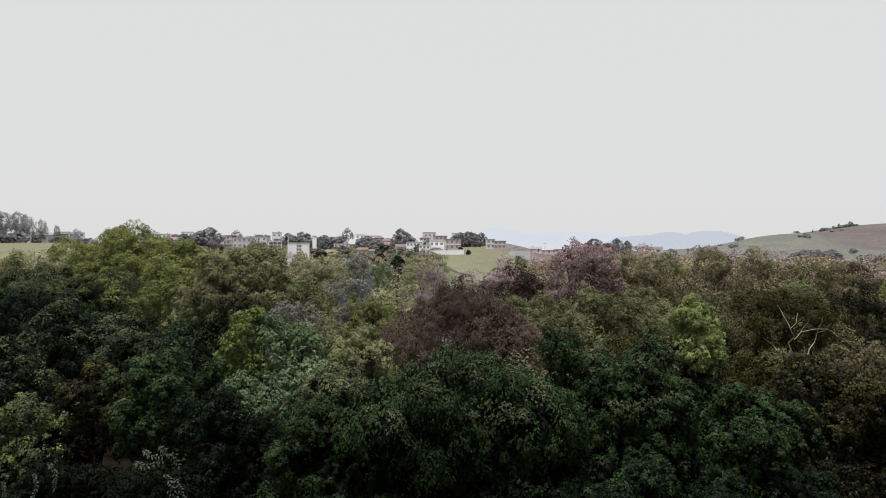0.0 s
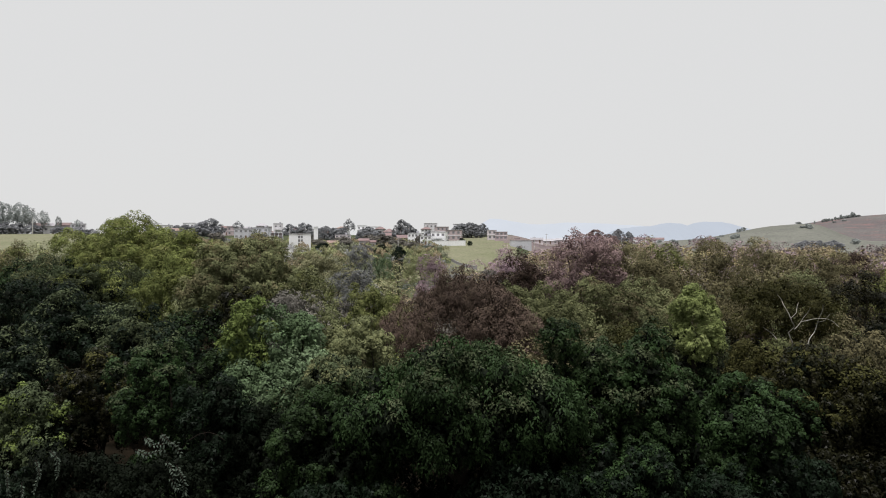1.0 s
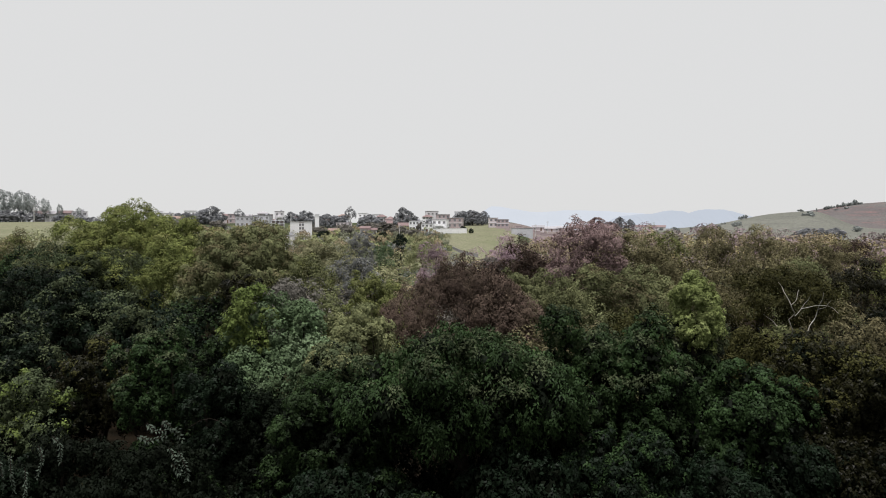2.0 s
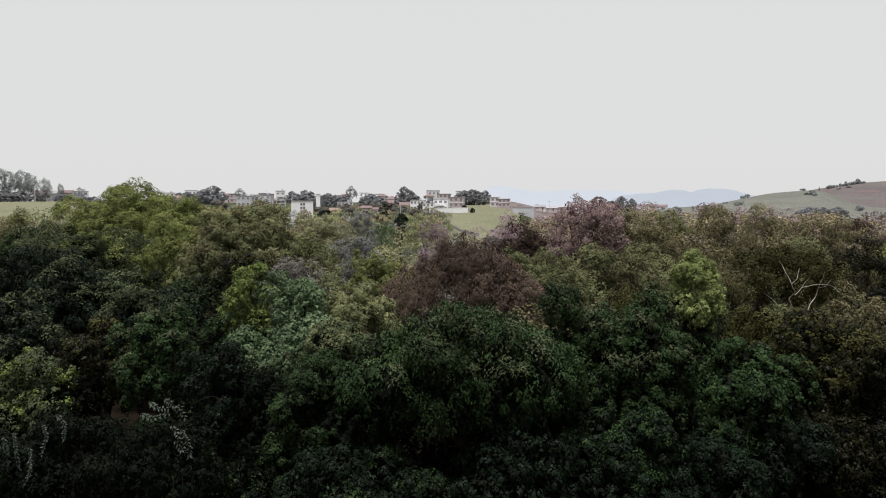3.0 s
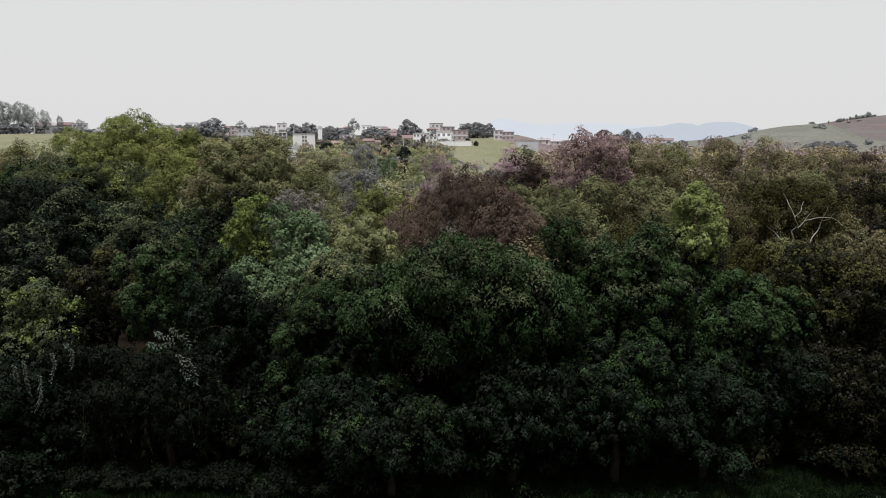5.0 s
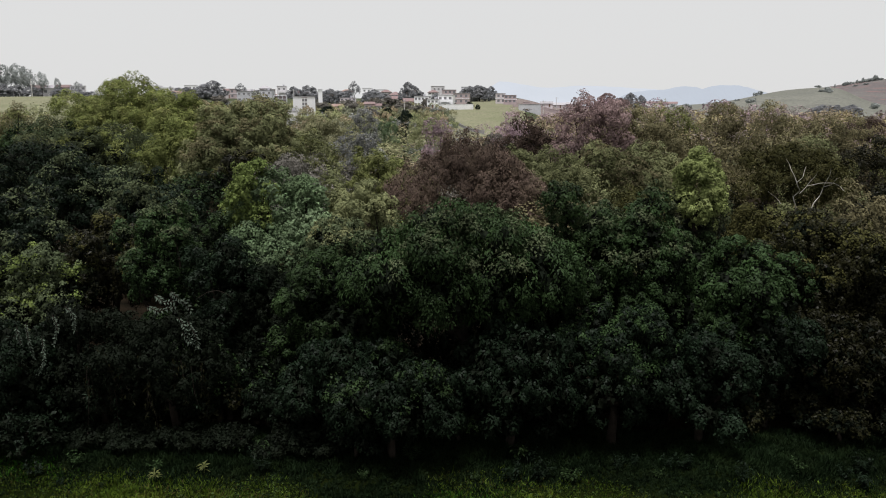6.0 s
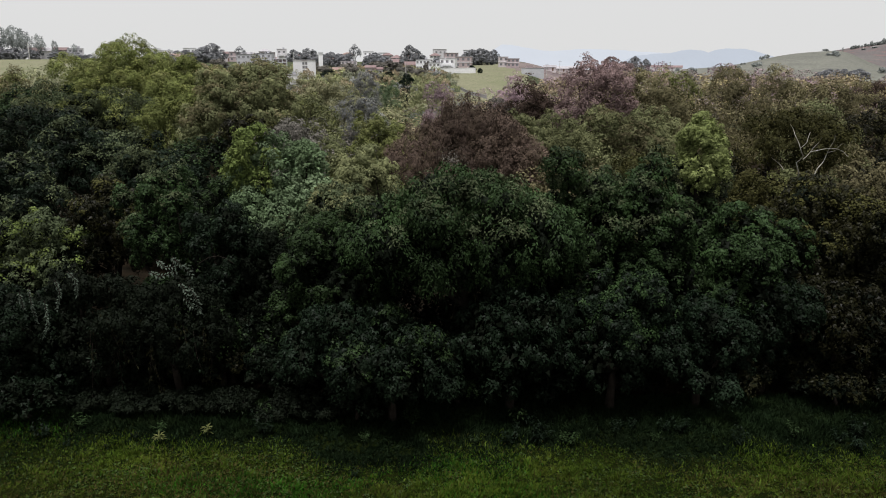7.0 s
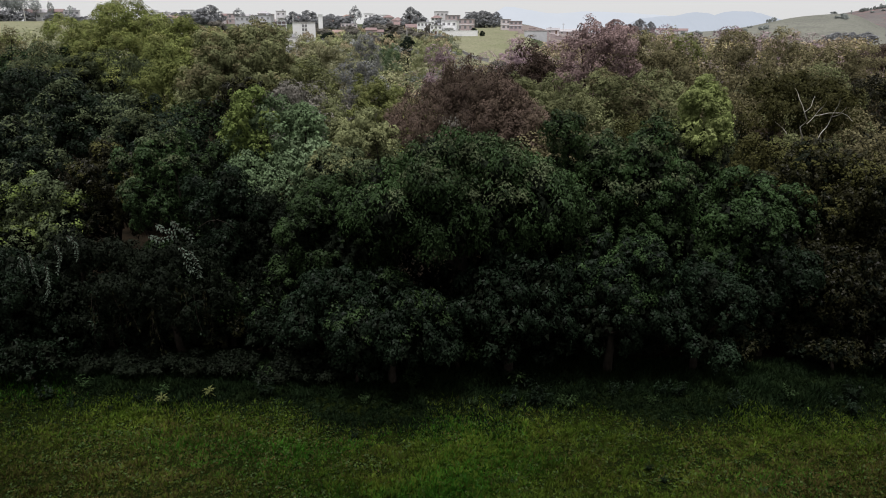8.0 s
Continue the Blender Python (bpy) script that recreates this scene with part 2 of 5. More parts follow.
def part(name, bm, material, parent, label=""):
    """Links a bmesh (or a mesh) as one mesh object under a thing or part."""
    if isinstance(bm, bmesh.types.BMesh):
        me = bpy.data.meshes.new(name)
        bm.to_mesh(me)
        bm.free()
        me.materials.append(material)
    else:
        me = bm
    ob = new(name, me)
    ob.parent = parent
    return tagged(ob, label)


def unit(v):
    return v / np.maximum(np.linalg.norm(v, axis=-1, keepdims=True), 1e-9)


def tubes(strokes, sides=7):
    """Vertices and quads of tapered tubes; a stroke is (points, radii)."""
    vs, fs, base = [], [], 0
    ang = np.arange(sides) * 2 * np.pi / sides
    for pts, radii in strokes:
        pts = np.asarray(pts, float)
        tan = unit(np.gradient(pts, axis=0))
        ref = np.where(np.abs(tan[:, 2:3]) > 0.9, np.array([[1.0, 0, 0]]), np.array([[0, 0, 1.0]]))
        a = unit(np.cross(tan, ref))
        b = np.cross(tan, a)
        ring = pts[:, None] + (a[:, None] * np.cos(ang)[None, :, None] + b[:, None] * np.sin(ang)[None, :, None]) * np.asarray(radii)[:, None, None]
        k = len(pts)
        vs.append(ring.reshape(-1, 3))
        i = np.arange(k - 1)[:, None] * sides
        j = np.arange(sides)[None]
        q = np.stack([i + j, i + (j + 1) % sides, i + sides + (j + 1) % sides, i + sides + j], -1).reshape(-1, 4)
        fs.append(q + base)
        base += k * sides
    return np.concatenate(vs), np.concatenate(fs)


def bent(a, b, rng, bow=0.15, k=7):
    """A wandering line from a to b."""
    a, b = np.asarray(a, float), np.asarray(b, float)
    t = np.linspace(0, 1, k)[:, None]
    size = np.linalg.norm(b - a)
    off = rng.normal(0, 1, (2, 3)) * bow * size
    return a + (b - a) * t + off[0] * (t * (1 - t)) * 1.4 + off[1] * np.sin(t * 6.3) * 0.18


# ---- foliage ----
def drift(seed, scale, *axes):
    """A smooth uneven field over the given coordinates, about -1 to 1."""
    rng = np.random.default_rng(seed)
    total = 0
    for k in range(9):
        w = rng.normal(0, 1, len(axes)) * scale * (1.0 if k < 5 else 2.1)
        total = total + np.sin(sum(c * f for c, f in zip(axes, w)) + rng.uniform(0, 6.3)) * (1.0 if k < 5 else 0.6)
    return total / 2.6


def leaf_arrays(p, d, nrm, length, width, fold=0.25, sag=0.12, plain=False):
    """Folded diamond blades: base p, direction d, facing nrm; plain: three-cornered ones for trees far off."""
    side = unit(np.cross(d, nrm))
    up = np.cross(side, d)
    length, width = length[:, None], width[:, None]
    mid = p + d * length * 0.45
    tip = p + d * length - np.array([0, 0, 1.0]) * length * sag
    lift = up * width * fold
    if plain:
        w = side * width * 0.75
        return np.stack([p + w, tip, p + d * length * 0.15 - w], 1).reshape(-1, 3)
    v = np.stack([p, mid + side * width / 2 + lift, tip, mid - side * width / 2 + lift], 1)
    return v.reshape(-1, 3)


def runs(count, size):
    return np.arange(count, dtype=np.int32).reshape(-1, size)


def lobes_of(rng, centre, radii, k, size=(0.26, 0.44), low=-0.55):
    """A crown as a cluster of rounded masses with gaps between."""
    i = np.arange(k) + 0.5
    z = 1 - (1 - low) * i / k
    phi = i * 2.399963 + rng.uniform(0, 6)
    r = np.sqrt(np.maximum(1 - z * z, 0.02))
    dirs = np.stack([r * np.cos(phi), r * np.sin(phi), z], 1) + rng.normal(0, 0.15, (k, 3))
    radii = np.asarray(radii, float)
    s = rng.uniform(*size, (k, 1))
    push = rng.uniform(0.78, 1.10, (k, 1))
    push[0] = 1.0
    c = np.asarray(centre) + dirs * radii * (push - s * 0.8)
    even = (radii.prod() ** (1 / 3)) * 0.5 + radii * 0.5
    lob = np.concatenate([c, s * even * rng.uniform(0.8, 1.2, (k, 3))], 1)
    core = np.concatenate([[centre], [radii * 0.62]], 1)
    return np.concatenate([lob, core])


def foliage(rng, lobes, density, leaf=(0.2, 0.09), droop=0.35, ragged=0.14, floor=0.15, plain=False, thin=0.85, lowest=-1.0, clump=2.6, blade=0.45):
    """Leaf blades in small domed clumps over the outside of the lobes, with gaps between: corners and their normals.
    blade: how much each blade's own tilt shows in the shading of its clump."""
    r = lobes[:, 3:]
    area = 4 * np.pi * (((r[:, 0] * r[:, 1]) ** 1.6 + (r[:, 0] * r[:, 2]) ** 1.6 + (r[:, 1] * r[:, 2]) ** 1.6) / 3) ** (1 / 1.6)
    c = min(leaf[0] * clump, 0.45 * float(r[:-1].mean()))
    n = max(6, int(area.sum() / (np.pi * c * c * 0.62)))
    per = max(5, int(round(density * np.pi * c * c * 0.62)))
    which = rng.choice(len(lobes), n, p=area / area.sum())
    dirs = unit(rng.normal(0, 1, (n, 3)))
    keep = dirs[:, 2] > np.maximum(rng.uniform(-1.0, -0.25, n), lowest)
    which, dirs = which[keep], dirs[keep]
    lump = 1 + 0.20 * np.sin(dirs[:, 0] * 7 + which) * np.sin(dirs[:, 1] * 6 + which * 2.1) * np.sin(dirs[:, 2] * 8 + which)
    p = lobes[which, :3] + dirs * r[which] * (lump + np.minimum(np.abs(rng.normal(0, ragged, len(which))), ragged * 1.5) - ragged * 0.8)[:, None]
    ok = p[:, 2] > floor + 0.4 * c
    tuft = drift(len(p) % 97, 0.9 / c ** 0.8, p[:, 0], p[:, 1], p[:, 2])
    ok &= tuft + rng.normal(0, 0.35, len(tuft)) > -0.40
    shaded = (p[:, 1] > lobes[-1, 1] + 0.25 * lobes[-1, 4]) & (p[:, 2] < lobes[-1, 2] + 0.45 * lobes[-1, 5])
    ok &= ~(shaded & (rng.uniform(0, 1, len(p)) < thin))           # foliage thins inside the wood
    for j in range(len(lobes)):
        inside = (((p - lobes[j, :3]) / lobes[j, 3:]) ** 2).sum(1) < 0.8 ** 2
        ok &= ~(inside & (which != j))
    which, dirs, p = which[ok], dirs[ok], p[ok]
    n = len(p)
    nrm = unit(dirs / r[which])
    up = unit(nrm * 0.75 + np.array([0, 0, 0.5]))[:, None]
    q = unit(rng.normal(0, 1, (n, per, 3)) + up * 1.0)
    reach = c * rng.uniform(0.65, 1.4, (n, 1, 1)) * rng.uniform(0.72, 1.12, (n, per, 1))
    base = p[:, None] + q * reach * np.array([1.0, 1.0, 0.8 + 0.7 * droop])
    spread = unit(np.cross(q, rng.normal(0, 1, (n, per, 3))))
    d = unit(q * 0.35 + spread * 0.85 + np.array([0, 0, -droop * 0.9 - 0.12]))
    face = unit(q + rng.normal(0, 0.28, (n, per, 3)))
    count = n * per
    ln = leaf[0] * rng.uniform(0.65, 1.3, count)
    wd = leaf[1] * rng.uniform(0.7, 1.25, count)
    v = leaf_arrays(base.reshape(-1, 3), d.reshape(-1, 3), face.reshape(-1, 3), ln, wd, plain=plain)
    v = v.reshape(count, 3 if plain else 4, 3)
    flat = unit(np.cross(v[:, 1] - v[:, 0], v[:, -1] - v[:, 0]))
    q, lobe_nrm = q.reshape(-1, 3), np.repeat(nrm, per, 0)
    wrong = (flat * q).sum(1) < 0
    v[wrong] = v[wrong][:, ::-1]
    flat[wrong] *= -1
    soft = unit(0.75 * q + 0.2 * lobe_nrm + blade * flat)
    return v.reshape(-1, 3), np.repeat(soft, v.shape[1], 0)



def crown_mesh(name, leaves, mat, plain):
    size = 3 if plain else 4
    return mesh_of(name, leaves[0], runs(len(leaves[0]), size), size, mat, normals=leaves[1])


SPECIES = {
    "deep": ("dense dark green broadleaf tree", "deep"),
    "mid": ("leafy mid-green broadleaf tree", "mid"),
    "edge": ("dense green tree at the edge of the wood", "edge"),
    "leafy": ("full-crowned fresh green tree", "leafy"),
    "moss": ("moss-coloured tree at the wood's edge", "moss"),
    "dusk": ("dull olive brown tree with fine leaves", "dusk"),
    "bright": ("bright yellow-green leafy tree", "bright"),
    "fresh": ("young tree with a fresh green head", "fresh"),
    "pale": ("pale silvery green tree hung with creepers", "pale"),
    "yellow": ("tree with yellow-green new leaves on top", "yellow"),
    "lime": ("tall tree with pale yellow-green leafy head", "lime"),
    "olive": ("olive green scrubby woodland tree", "olive"),
    "brown": ("dry brown-leaved tree with seed clusters", "brown"),
    "reddish": ("reddish brown tree with pale dry blossom", "reddish"),
    "grey": ("soft grey-green feathery woodland tree", "grey"),
    "haze": ("far hazy tree", "haze"),
    # gloom wears the shade colour, standing in for the dark inside the wood
    "gloom": ("undergrowth painted near-black as shade inside the wood", "inner_shade"),
    # valley kinds wear the leaf copies that have haze in their colour
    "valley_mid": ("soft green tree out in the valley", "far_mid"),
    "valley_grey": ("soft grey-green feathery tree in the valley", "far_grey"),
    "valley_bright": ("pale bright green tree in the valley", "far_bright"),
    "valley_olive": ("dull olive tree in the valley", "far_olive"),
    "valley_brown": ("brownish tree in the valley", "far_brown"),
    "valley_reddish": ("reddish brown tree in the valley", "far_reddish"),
    "blue": ("distant dark tree with bluish haze painted in", "blue"),
}


def tree(x, y, top, rx, ry, species, seed, low=0.0, density=150, leaf=(0.128, 0.058), k=16, droop=0.35, size=(0.20, 0.38),
         rough_edge=0.14, limbs=4, label="", group="trees of the wood", name="tree", category="tree", trunk_mat=None, low_cut=-0.75, tilt=(0, 0), plain=True, tips="", lowest=-1.0, mass=True, thin=0.85):
    """One tree with its foot on the ground: crown from `low` to `top` metres (absolute), half widths rx, ry."""
    rng = np.random.default_rng(seed)
    z0 = zland(x, y)
    top, low = top - z0, max(low - z0, 0.35) if low >= 0 else low
    rz = (top - low) / 2
    centre = np.array([tilt[0], tilt[1], low + rz])
    k = int(k * 1.5)
    density, leaf = density * (0.95 if y < 34 else 1.0), (leaf[0] * 0.88, leaf[1] * 1.08) if y < 34 else (leaf[0] * 0.95, leaf[1] * 0.95)
    lob = lobes_of(rng, centre, (rx, ry, rz), k, size, low_cut)
    peak = (lob[:, 2] + lob[:, 5] * 1.04).max()
    lob[:, 2] = low + (lob[:, 2] - low) * (top - low) / (peak - low)
    thing = tagged(new(name), label or SPECIES[species][0], category, group)
    thing.matrix_basis = pose(x, y, z0)
    crown = foliage(rng, lob, density, leaf, droop, rough_edge, 0.12, plain, thin, lowest, 2.0 if y < 34 else 2.8, 1.1 if y < 34 else 0.7)
    part("crown", crown_mesh("crown", crown, LEAF[SPECIES[species][1]], plain), None, thing)
    # in dark kinds the inner layer's near-black colour paints the crown's inner shade
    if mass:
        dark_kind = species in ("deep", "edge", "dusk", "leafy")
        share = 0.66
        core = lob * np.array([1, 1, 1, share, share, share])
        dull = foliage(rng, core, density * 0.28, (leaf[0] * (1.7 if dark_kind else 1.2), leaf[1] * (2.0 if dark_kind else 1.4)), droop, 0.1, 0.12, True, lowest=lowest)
        part("inner_crown", crown_mesh("inner_crown", dull, LEAF["inner_shade" if dark_kind else SPECIES[species][1]], True), None, thing, "inner leaves, in dark trees painted near-black as shade")
    if tips:                                                     # paler leaves over the head of the crown paint the light it catches
        head = lob[lob[:, 2] > np.quantile(lob[:, 2], 0.45)]
        young = foliage(rng, head, density * 0.6, (leaf[0] * 0.95, leaf[1]), 0.0, rough_edge, low + rz * 0.8, plain, 0.0, 0.2)
        part("young_leaf_crown", crown_mesh("young_leaf_crown", young, LEAF[tips], plain), None, thing, "paler leaves that paint the light on the crown's head")
    fork = np.array([rng.normal(0, 0.15), rng.normal(0, 0.15), max(low * 0.9, top * 0.3)])
    r0 = 0.05 + 0.022 * top
    pts = bent((0, 0, -0.25), fork, rng, 0.06)
    tv, tf = tubes([(pts, np.linspace(r0 * 1.25, r0 * 0.75, len(pts)))], 9)
    part("trunk", mesh_of("trunk", tv, tf, 4, trunk_mat or bark, smooth_faces=True), None, thing)
    for i in rng.choice(k, limbs, replace=False):
        pts = bent(fork - np.array([0, 0, 0.1]), lob[i, :3] + (0, 0, lob[i, 5] * 0.4), rng, 0.12, 9)
        lv, lf = tubes([(pts, np.linspace(r0 * 0.6, 0.02, len(pts)))], 6)
        part("limb", mesh_of("limb", lv, lf, 4, trunk_mat or bark, smooth_faces=True), None, thing)
    return thing


# ---- ground: one sheet to the horizon ----
def build_ground():
    az = np.concatenate([np.linspace(-180, -42, 36)[:-1], np.linspace(-42, 42, 230), np.linspace(42, 180, 36)[1:-1]])
    rad = np.concatenate([np.linspace(2, 40, 50)[:-1], 40 * (4700 / 40) ** np.linspace(0, 1, 130)])
    a, r = np.meshgrid(np.radians(az), rad, indexing="xy")
    x, y = r * np.sin(a), r * np.cos(a)
    z = land(x, y)
    nr, na = r.shape
    verts = np.stack([x, y, z], -1).reshape(-1, 3)
    i, j = np.meshgrid(np.arange(nr - 1), np.arange(na), indexing="ij")
    jn = (j + 1) % na
    f = np.stack([i * na + j, i * na + jn, (i + 1) * na + jn, (i + 1) * na + j], -1).reshape(-1, 4)
    c = verts[f].mean(1)
    cx, cy = c[:, 0], c[:, 1]
    u = cx / np.maximum(cy, 1)
    wob = np.sin(cx * 0.05) * np.cos(cy * 0.04) + 0.6 * np.sin(cx * 0.13 + cy * 0.09)
    mat = np.zeros(len(f), int)                                   # lawn
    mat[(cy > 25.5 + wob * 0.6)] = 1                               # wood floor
    mat[(cy > 150)] = 2                                            # scrub
    mat[(u + 0.012 * wob > 0.002) & (u < 0.105) & (cy > 225) & (cy < 420)] = 3     # green field below the houses
    mat[(u < -0.46) & (cy > 130) & (cy < 300)] = 3
    mat[(u > -0.06) & (u < 0.02) & (cy > 200) & (cy < 262) & (wob > -0.5)] = 3
    mat[(u > 0.085 + 0.012 * wob) & (u < 0.30) & (cy > 330) & (cy < 560)] = 4
    mat[(cy > 560) & (np.hypot(cx, cy) > 560)] = 5
    mat[(u > 0.33) & (cy > 330)] = 5
    ridge = np.sin(cx * 0.016 + cy * 0.007 + 0.8 * wob)
    mat[(u > 0.510 + 0.008 * wob + 0.008 * ridge) & (cy > 850)] = 6
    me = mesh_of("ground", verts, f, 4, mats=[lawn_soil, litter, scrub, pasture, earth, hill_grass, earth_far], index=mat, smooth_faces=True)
    bm = bmesh.new()
    bm.from_mesh(me)
    bm.verts.ensure_lookup_table()
    inner_ring = [bm.verts[k] for k in range(na)]
    mid = bm.verts.new((0, 0, 0))
    for k in range(na):
        bm.faces.new((mid, inner_ring[(k + 1) % na], inner_ring[k]))
    bm.normal_update()
    bm.to_mesh(me)
    bm.free()
    return tagged(new("ground", me), "grassy and wooded ground rising to pasture hills", "ground", kind="structure")


build_ground()


# ---- far mountains ----
def mountains(name, dist, pts, colour, glow, seed, label):
    """A hazy range with its crest along azimuth slopes u and heights, 700 m deep."""
    rng = np.random.default_rng(seed)
    us = np.linspace(pts[0][0], pts[-1][0], 160)
    top = np.interp(us, [p[0] for p in pts], [p[1] for p in pts])
    top = top + np.convolve(rng.normal(0, 5, 168), np.ones(9) / 9, "valid")[:160] * 1.2
    rows = []
    for back_off, part_of in ((-320, 0.0), (-200, 0.45), (-90, 0.82), (0, 1.0), (160, 0.7), (380, 0.0)):
        d = dist + back_off
        rows.append(np.stack([us * dist, np.full(160, d), -4 + (top + 4) * part_of + rng.normal(0, 2.0, 160) * (part_of > 0) * (part_of < 1)], 1))
    v = np.concatenate(rows)
    i, j = np.meshgrid(np.arange(5), np.arange(159), indexing="ij")
    f = np.stack([i * 160 + j, i * 160 + j + 1, (i + 1) * 160 + j + 1, (i + 1) * 160 + j], -1).reshape(-1, 4)
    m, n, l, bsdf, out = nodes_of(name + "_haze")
    # haze is painted: the range glows pale blue over a near-black base
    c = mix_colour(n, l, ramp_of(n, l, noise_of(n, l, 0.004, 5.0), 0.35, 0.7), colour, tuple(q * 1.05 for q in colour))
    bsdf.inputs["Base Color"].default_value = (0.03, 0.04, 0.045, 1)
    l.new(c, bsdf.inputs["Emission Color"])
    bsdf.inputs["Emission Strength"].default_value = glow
    bsdf.inputs["Roughness"].default_value = 1.0
    bsdf.inputs["Specular IOR Level"].default_value = 0.0
    return tagged(new(name, mesh_of(name, v, f, 4, m, smooth_faces=True)), label, "mountain", kind="structure")


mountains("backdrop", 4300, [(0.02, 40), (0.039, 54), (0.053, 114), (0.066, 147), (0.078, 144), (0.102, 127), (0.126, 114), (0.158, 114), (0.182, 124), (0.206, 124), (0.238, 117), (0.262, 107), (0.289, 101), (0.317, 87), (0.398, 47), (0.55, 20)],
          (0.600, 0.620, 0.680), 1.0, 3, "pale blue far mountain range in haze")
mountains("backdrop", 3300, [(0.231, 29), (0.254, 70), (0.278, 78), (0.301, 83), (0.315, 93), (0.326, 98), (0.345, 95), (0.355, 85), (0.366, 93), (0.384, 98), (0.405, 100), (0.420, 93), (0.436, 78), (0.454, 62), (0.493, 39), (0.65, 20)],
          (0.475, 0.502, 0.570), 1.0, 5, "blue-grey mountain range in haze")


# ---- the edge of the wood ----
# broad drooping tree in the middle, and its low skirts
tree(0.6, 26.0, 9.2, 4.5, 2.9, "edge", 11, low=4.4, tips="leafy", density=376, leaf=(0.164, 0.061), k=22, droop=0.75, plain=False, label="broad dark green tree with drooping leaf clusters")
# two dark trees fill the hollow behind, standing in for its shade
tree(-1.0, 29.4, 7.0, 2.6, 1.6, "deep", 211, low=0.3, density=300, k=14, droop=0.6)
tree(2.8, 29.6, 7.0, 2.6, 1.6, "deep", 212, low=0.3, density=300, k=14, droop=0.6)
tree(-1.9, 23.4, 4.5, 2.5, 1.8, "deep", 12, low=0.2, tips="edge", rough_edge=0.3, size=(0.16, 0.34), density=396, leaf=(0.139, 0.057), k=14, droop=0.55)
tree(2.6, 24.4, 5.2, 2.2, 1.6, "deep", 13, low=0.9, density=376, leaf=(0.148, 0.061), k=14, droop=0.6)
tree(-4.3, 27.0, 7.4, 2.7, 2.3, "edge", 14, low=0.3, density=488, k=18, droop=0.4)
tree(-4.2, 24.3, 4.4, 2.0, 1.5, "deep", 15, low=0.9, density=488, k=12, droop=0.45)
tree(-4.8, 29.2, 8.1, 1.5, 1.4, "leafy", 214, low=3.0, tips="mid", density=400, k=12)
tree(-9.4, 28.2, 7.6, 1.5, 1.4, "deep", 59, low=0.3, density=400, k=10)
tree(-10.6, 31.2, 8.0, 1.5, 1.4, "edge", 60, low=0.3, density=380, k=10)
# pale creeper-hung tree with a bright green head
tree(-8.0, 32.2, 9.7, 3.0, 2.6, "pale", 16, low=1.0, tips="pale", density=336, leaf=(0.139, 0.066), k=20, label="tall pale green tree draped in creepers")
tree(-9.0, 31.6, 10.5, 1.2, 1.2, "fresh", 17, low=6.5, density=400, k=9)
# near-black leaves here put the hollow's shade into the colour
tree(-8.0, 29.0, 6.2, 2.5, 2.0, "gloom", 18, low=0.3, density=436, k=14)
# left-hand edge: dark wall with creepers, yellowish heads
tree(-12.8, 30.2, 8.9, 1.7, 1.6, "edge", 19, low=3.0, tips="leafy", density=436, k=12)
tree(-16.6, 33.0, 7.6, 2.5, 2.0, "dusk", 20, low=2.0, tips="moss", density=412, k=14)
tree(-19.2, 30.5, 6.6, 2.6, 2.0, "leafy", 21, low=0.3, tips="fresh", density=436, k=16)
# the next two are near-black: a shaded hollow painted as leaf colour
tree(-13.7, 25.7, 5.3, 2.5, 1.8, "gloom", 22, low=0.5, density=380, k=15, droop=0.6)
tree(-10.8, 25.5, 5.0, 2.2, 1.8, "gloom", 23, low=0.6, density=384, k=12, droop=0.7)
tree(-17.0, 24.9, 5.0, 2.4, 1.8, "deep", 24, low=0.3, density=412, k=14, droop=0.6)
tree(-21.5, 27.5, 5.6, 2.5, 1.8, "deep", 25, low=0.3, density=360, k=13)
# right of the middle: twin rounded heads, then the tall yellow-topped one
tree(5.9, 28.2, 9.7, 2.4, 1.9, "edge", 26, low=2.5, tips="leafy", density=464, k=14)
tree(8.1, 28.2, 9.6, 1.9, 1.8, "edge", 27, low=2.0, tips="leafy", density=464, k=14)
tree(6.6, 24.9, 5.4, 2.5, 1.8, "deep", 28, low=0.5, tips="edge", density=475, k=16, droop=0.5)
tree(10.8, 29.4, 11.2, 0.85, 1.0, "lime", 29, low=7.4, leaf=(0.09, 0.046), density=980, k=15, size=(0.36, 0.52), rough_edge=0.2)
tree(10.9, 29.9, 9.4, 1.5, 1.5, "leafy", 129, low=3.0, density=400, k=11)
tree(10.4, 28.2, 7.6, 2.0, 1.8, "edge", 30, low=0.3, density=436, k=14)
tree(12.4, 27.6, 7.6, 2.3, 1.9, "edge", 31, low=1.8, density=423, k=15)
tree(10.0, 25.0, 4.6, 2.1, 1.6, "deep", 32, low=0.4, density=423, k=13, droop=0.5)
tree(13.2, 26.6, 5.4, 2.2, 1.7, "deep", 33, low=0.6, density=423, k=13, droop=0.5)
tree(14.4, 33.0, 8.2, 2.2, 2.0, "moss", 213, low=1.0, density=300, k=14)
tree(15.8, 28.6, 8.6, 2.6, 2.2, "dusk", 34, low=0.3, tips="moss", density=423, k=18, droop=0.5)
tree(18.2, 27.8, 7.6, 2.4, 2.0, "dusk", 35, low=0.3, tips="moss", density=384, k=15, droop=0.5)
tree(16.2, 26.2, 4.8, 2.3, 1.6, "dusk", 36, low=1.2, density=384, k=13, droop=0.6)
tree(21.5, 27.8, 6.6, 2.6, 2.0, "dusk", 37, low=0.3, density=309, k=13)


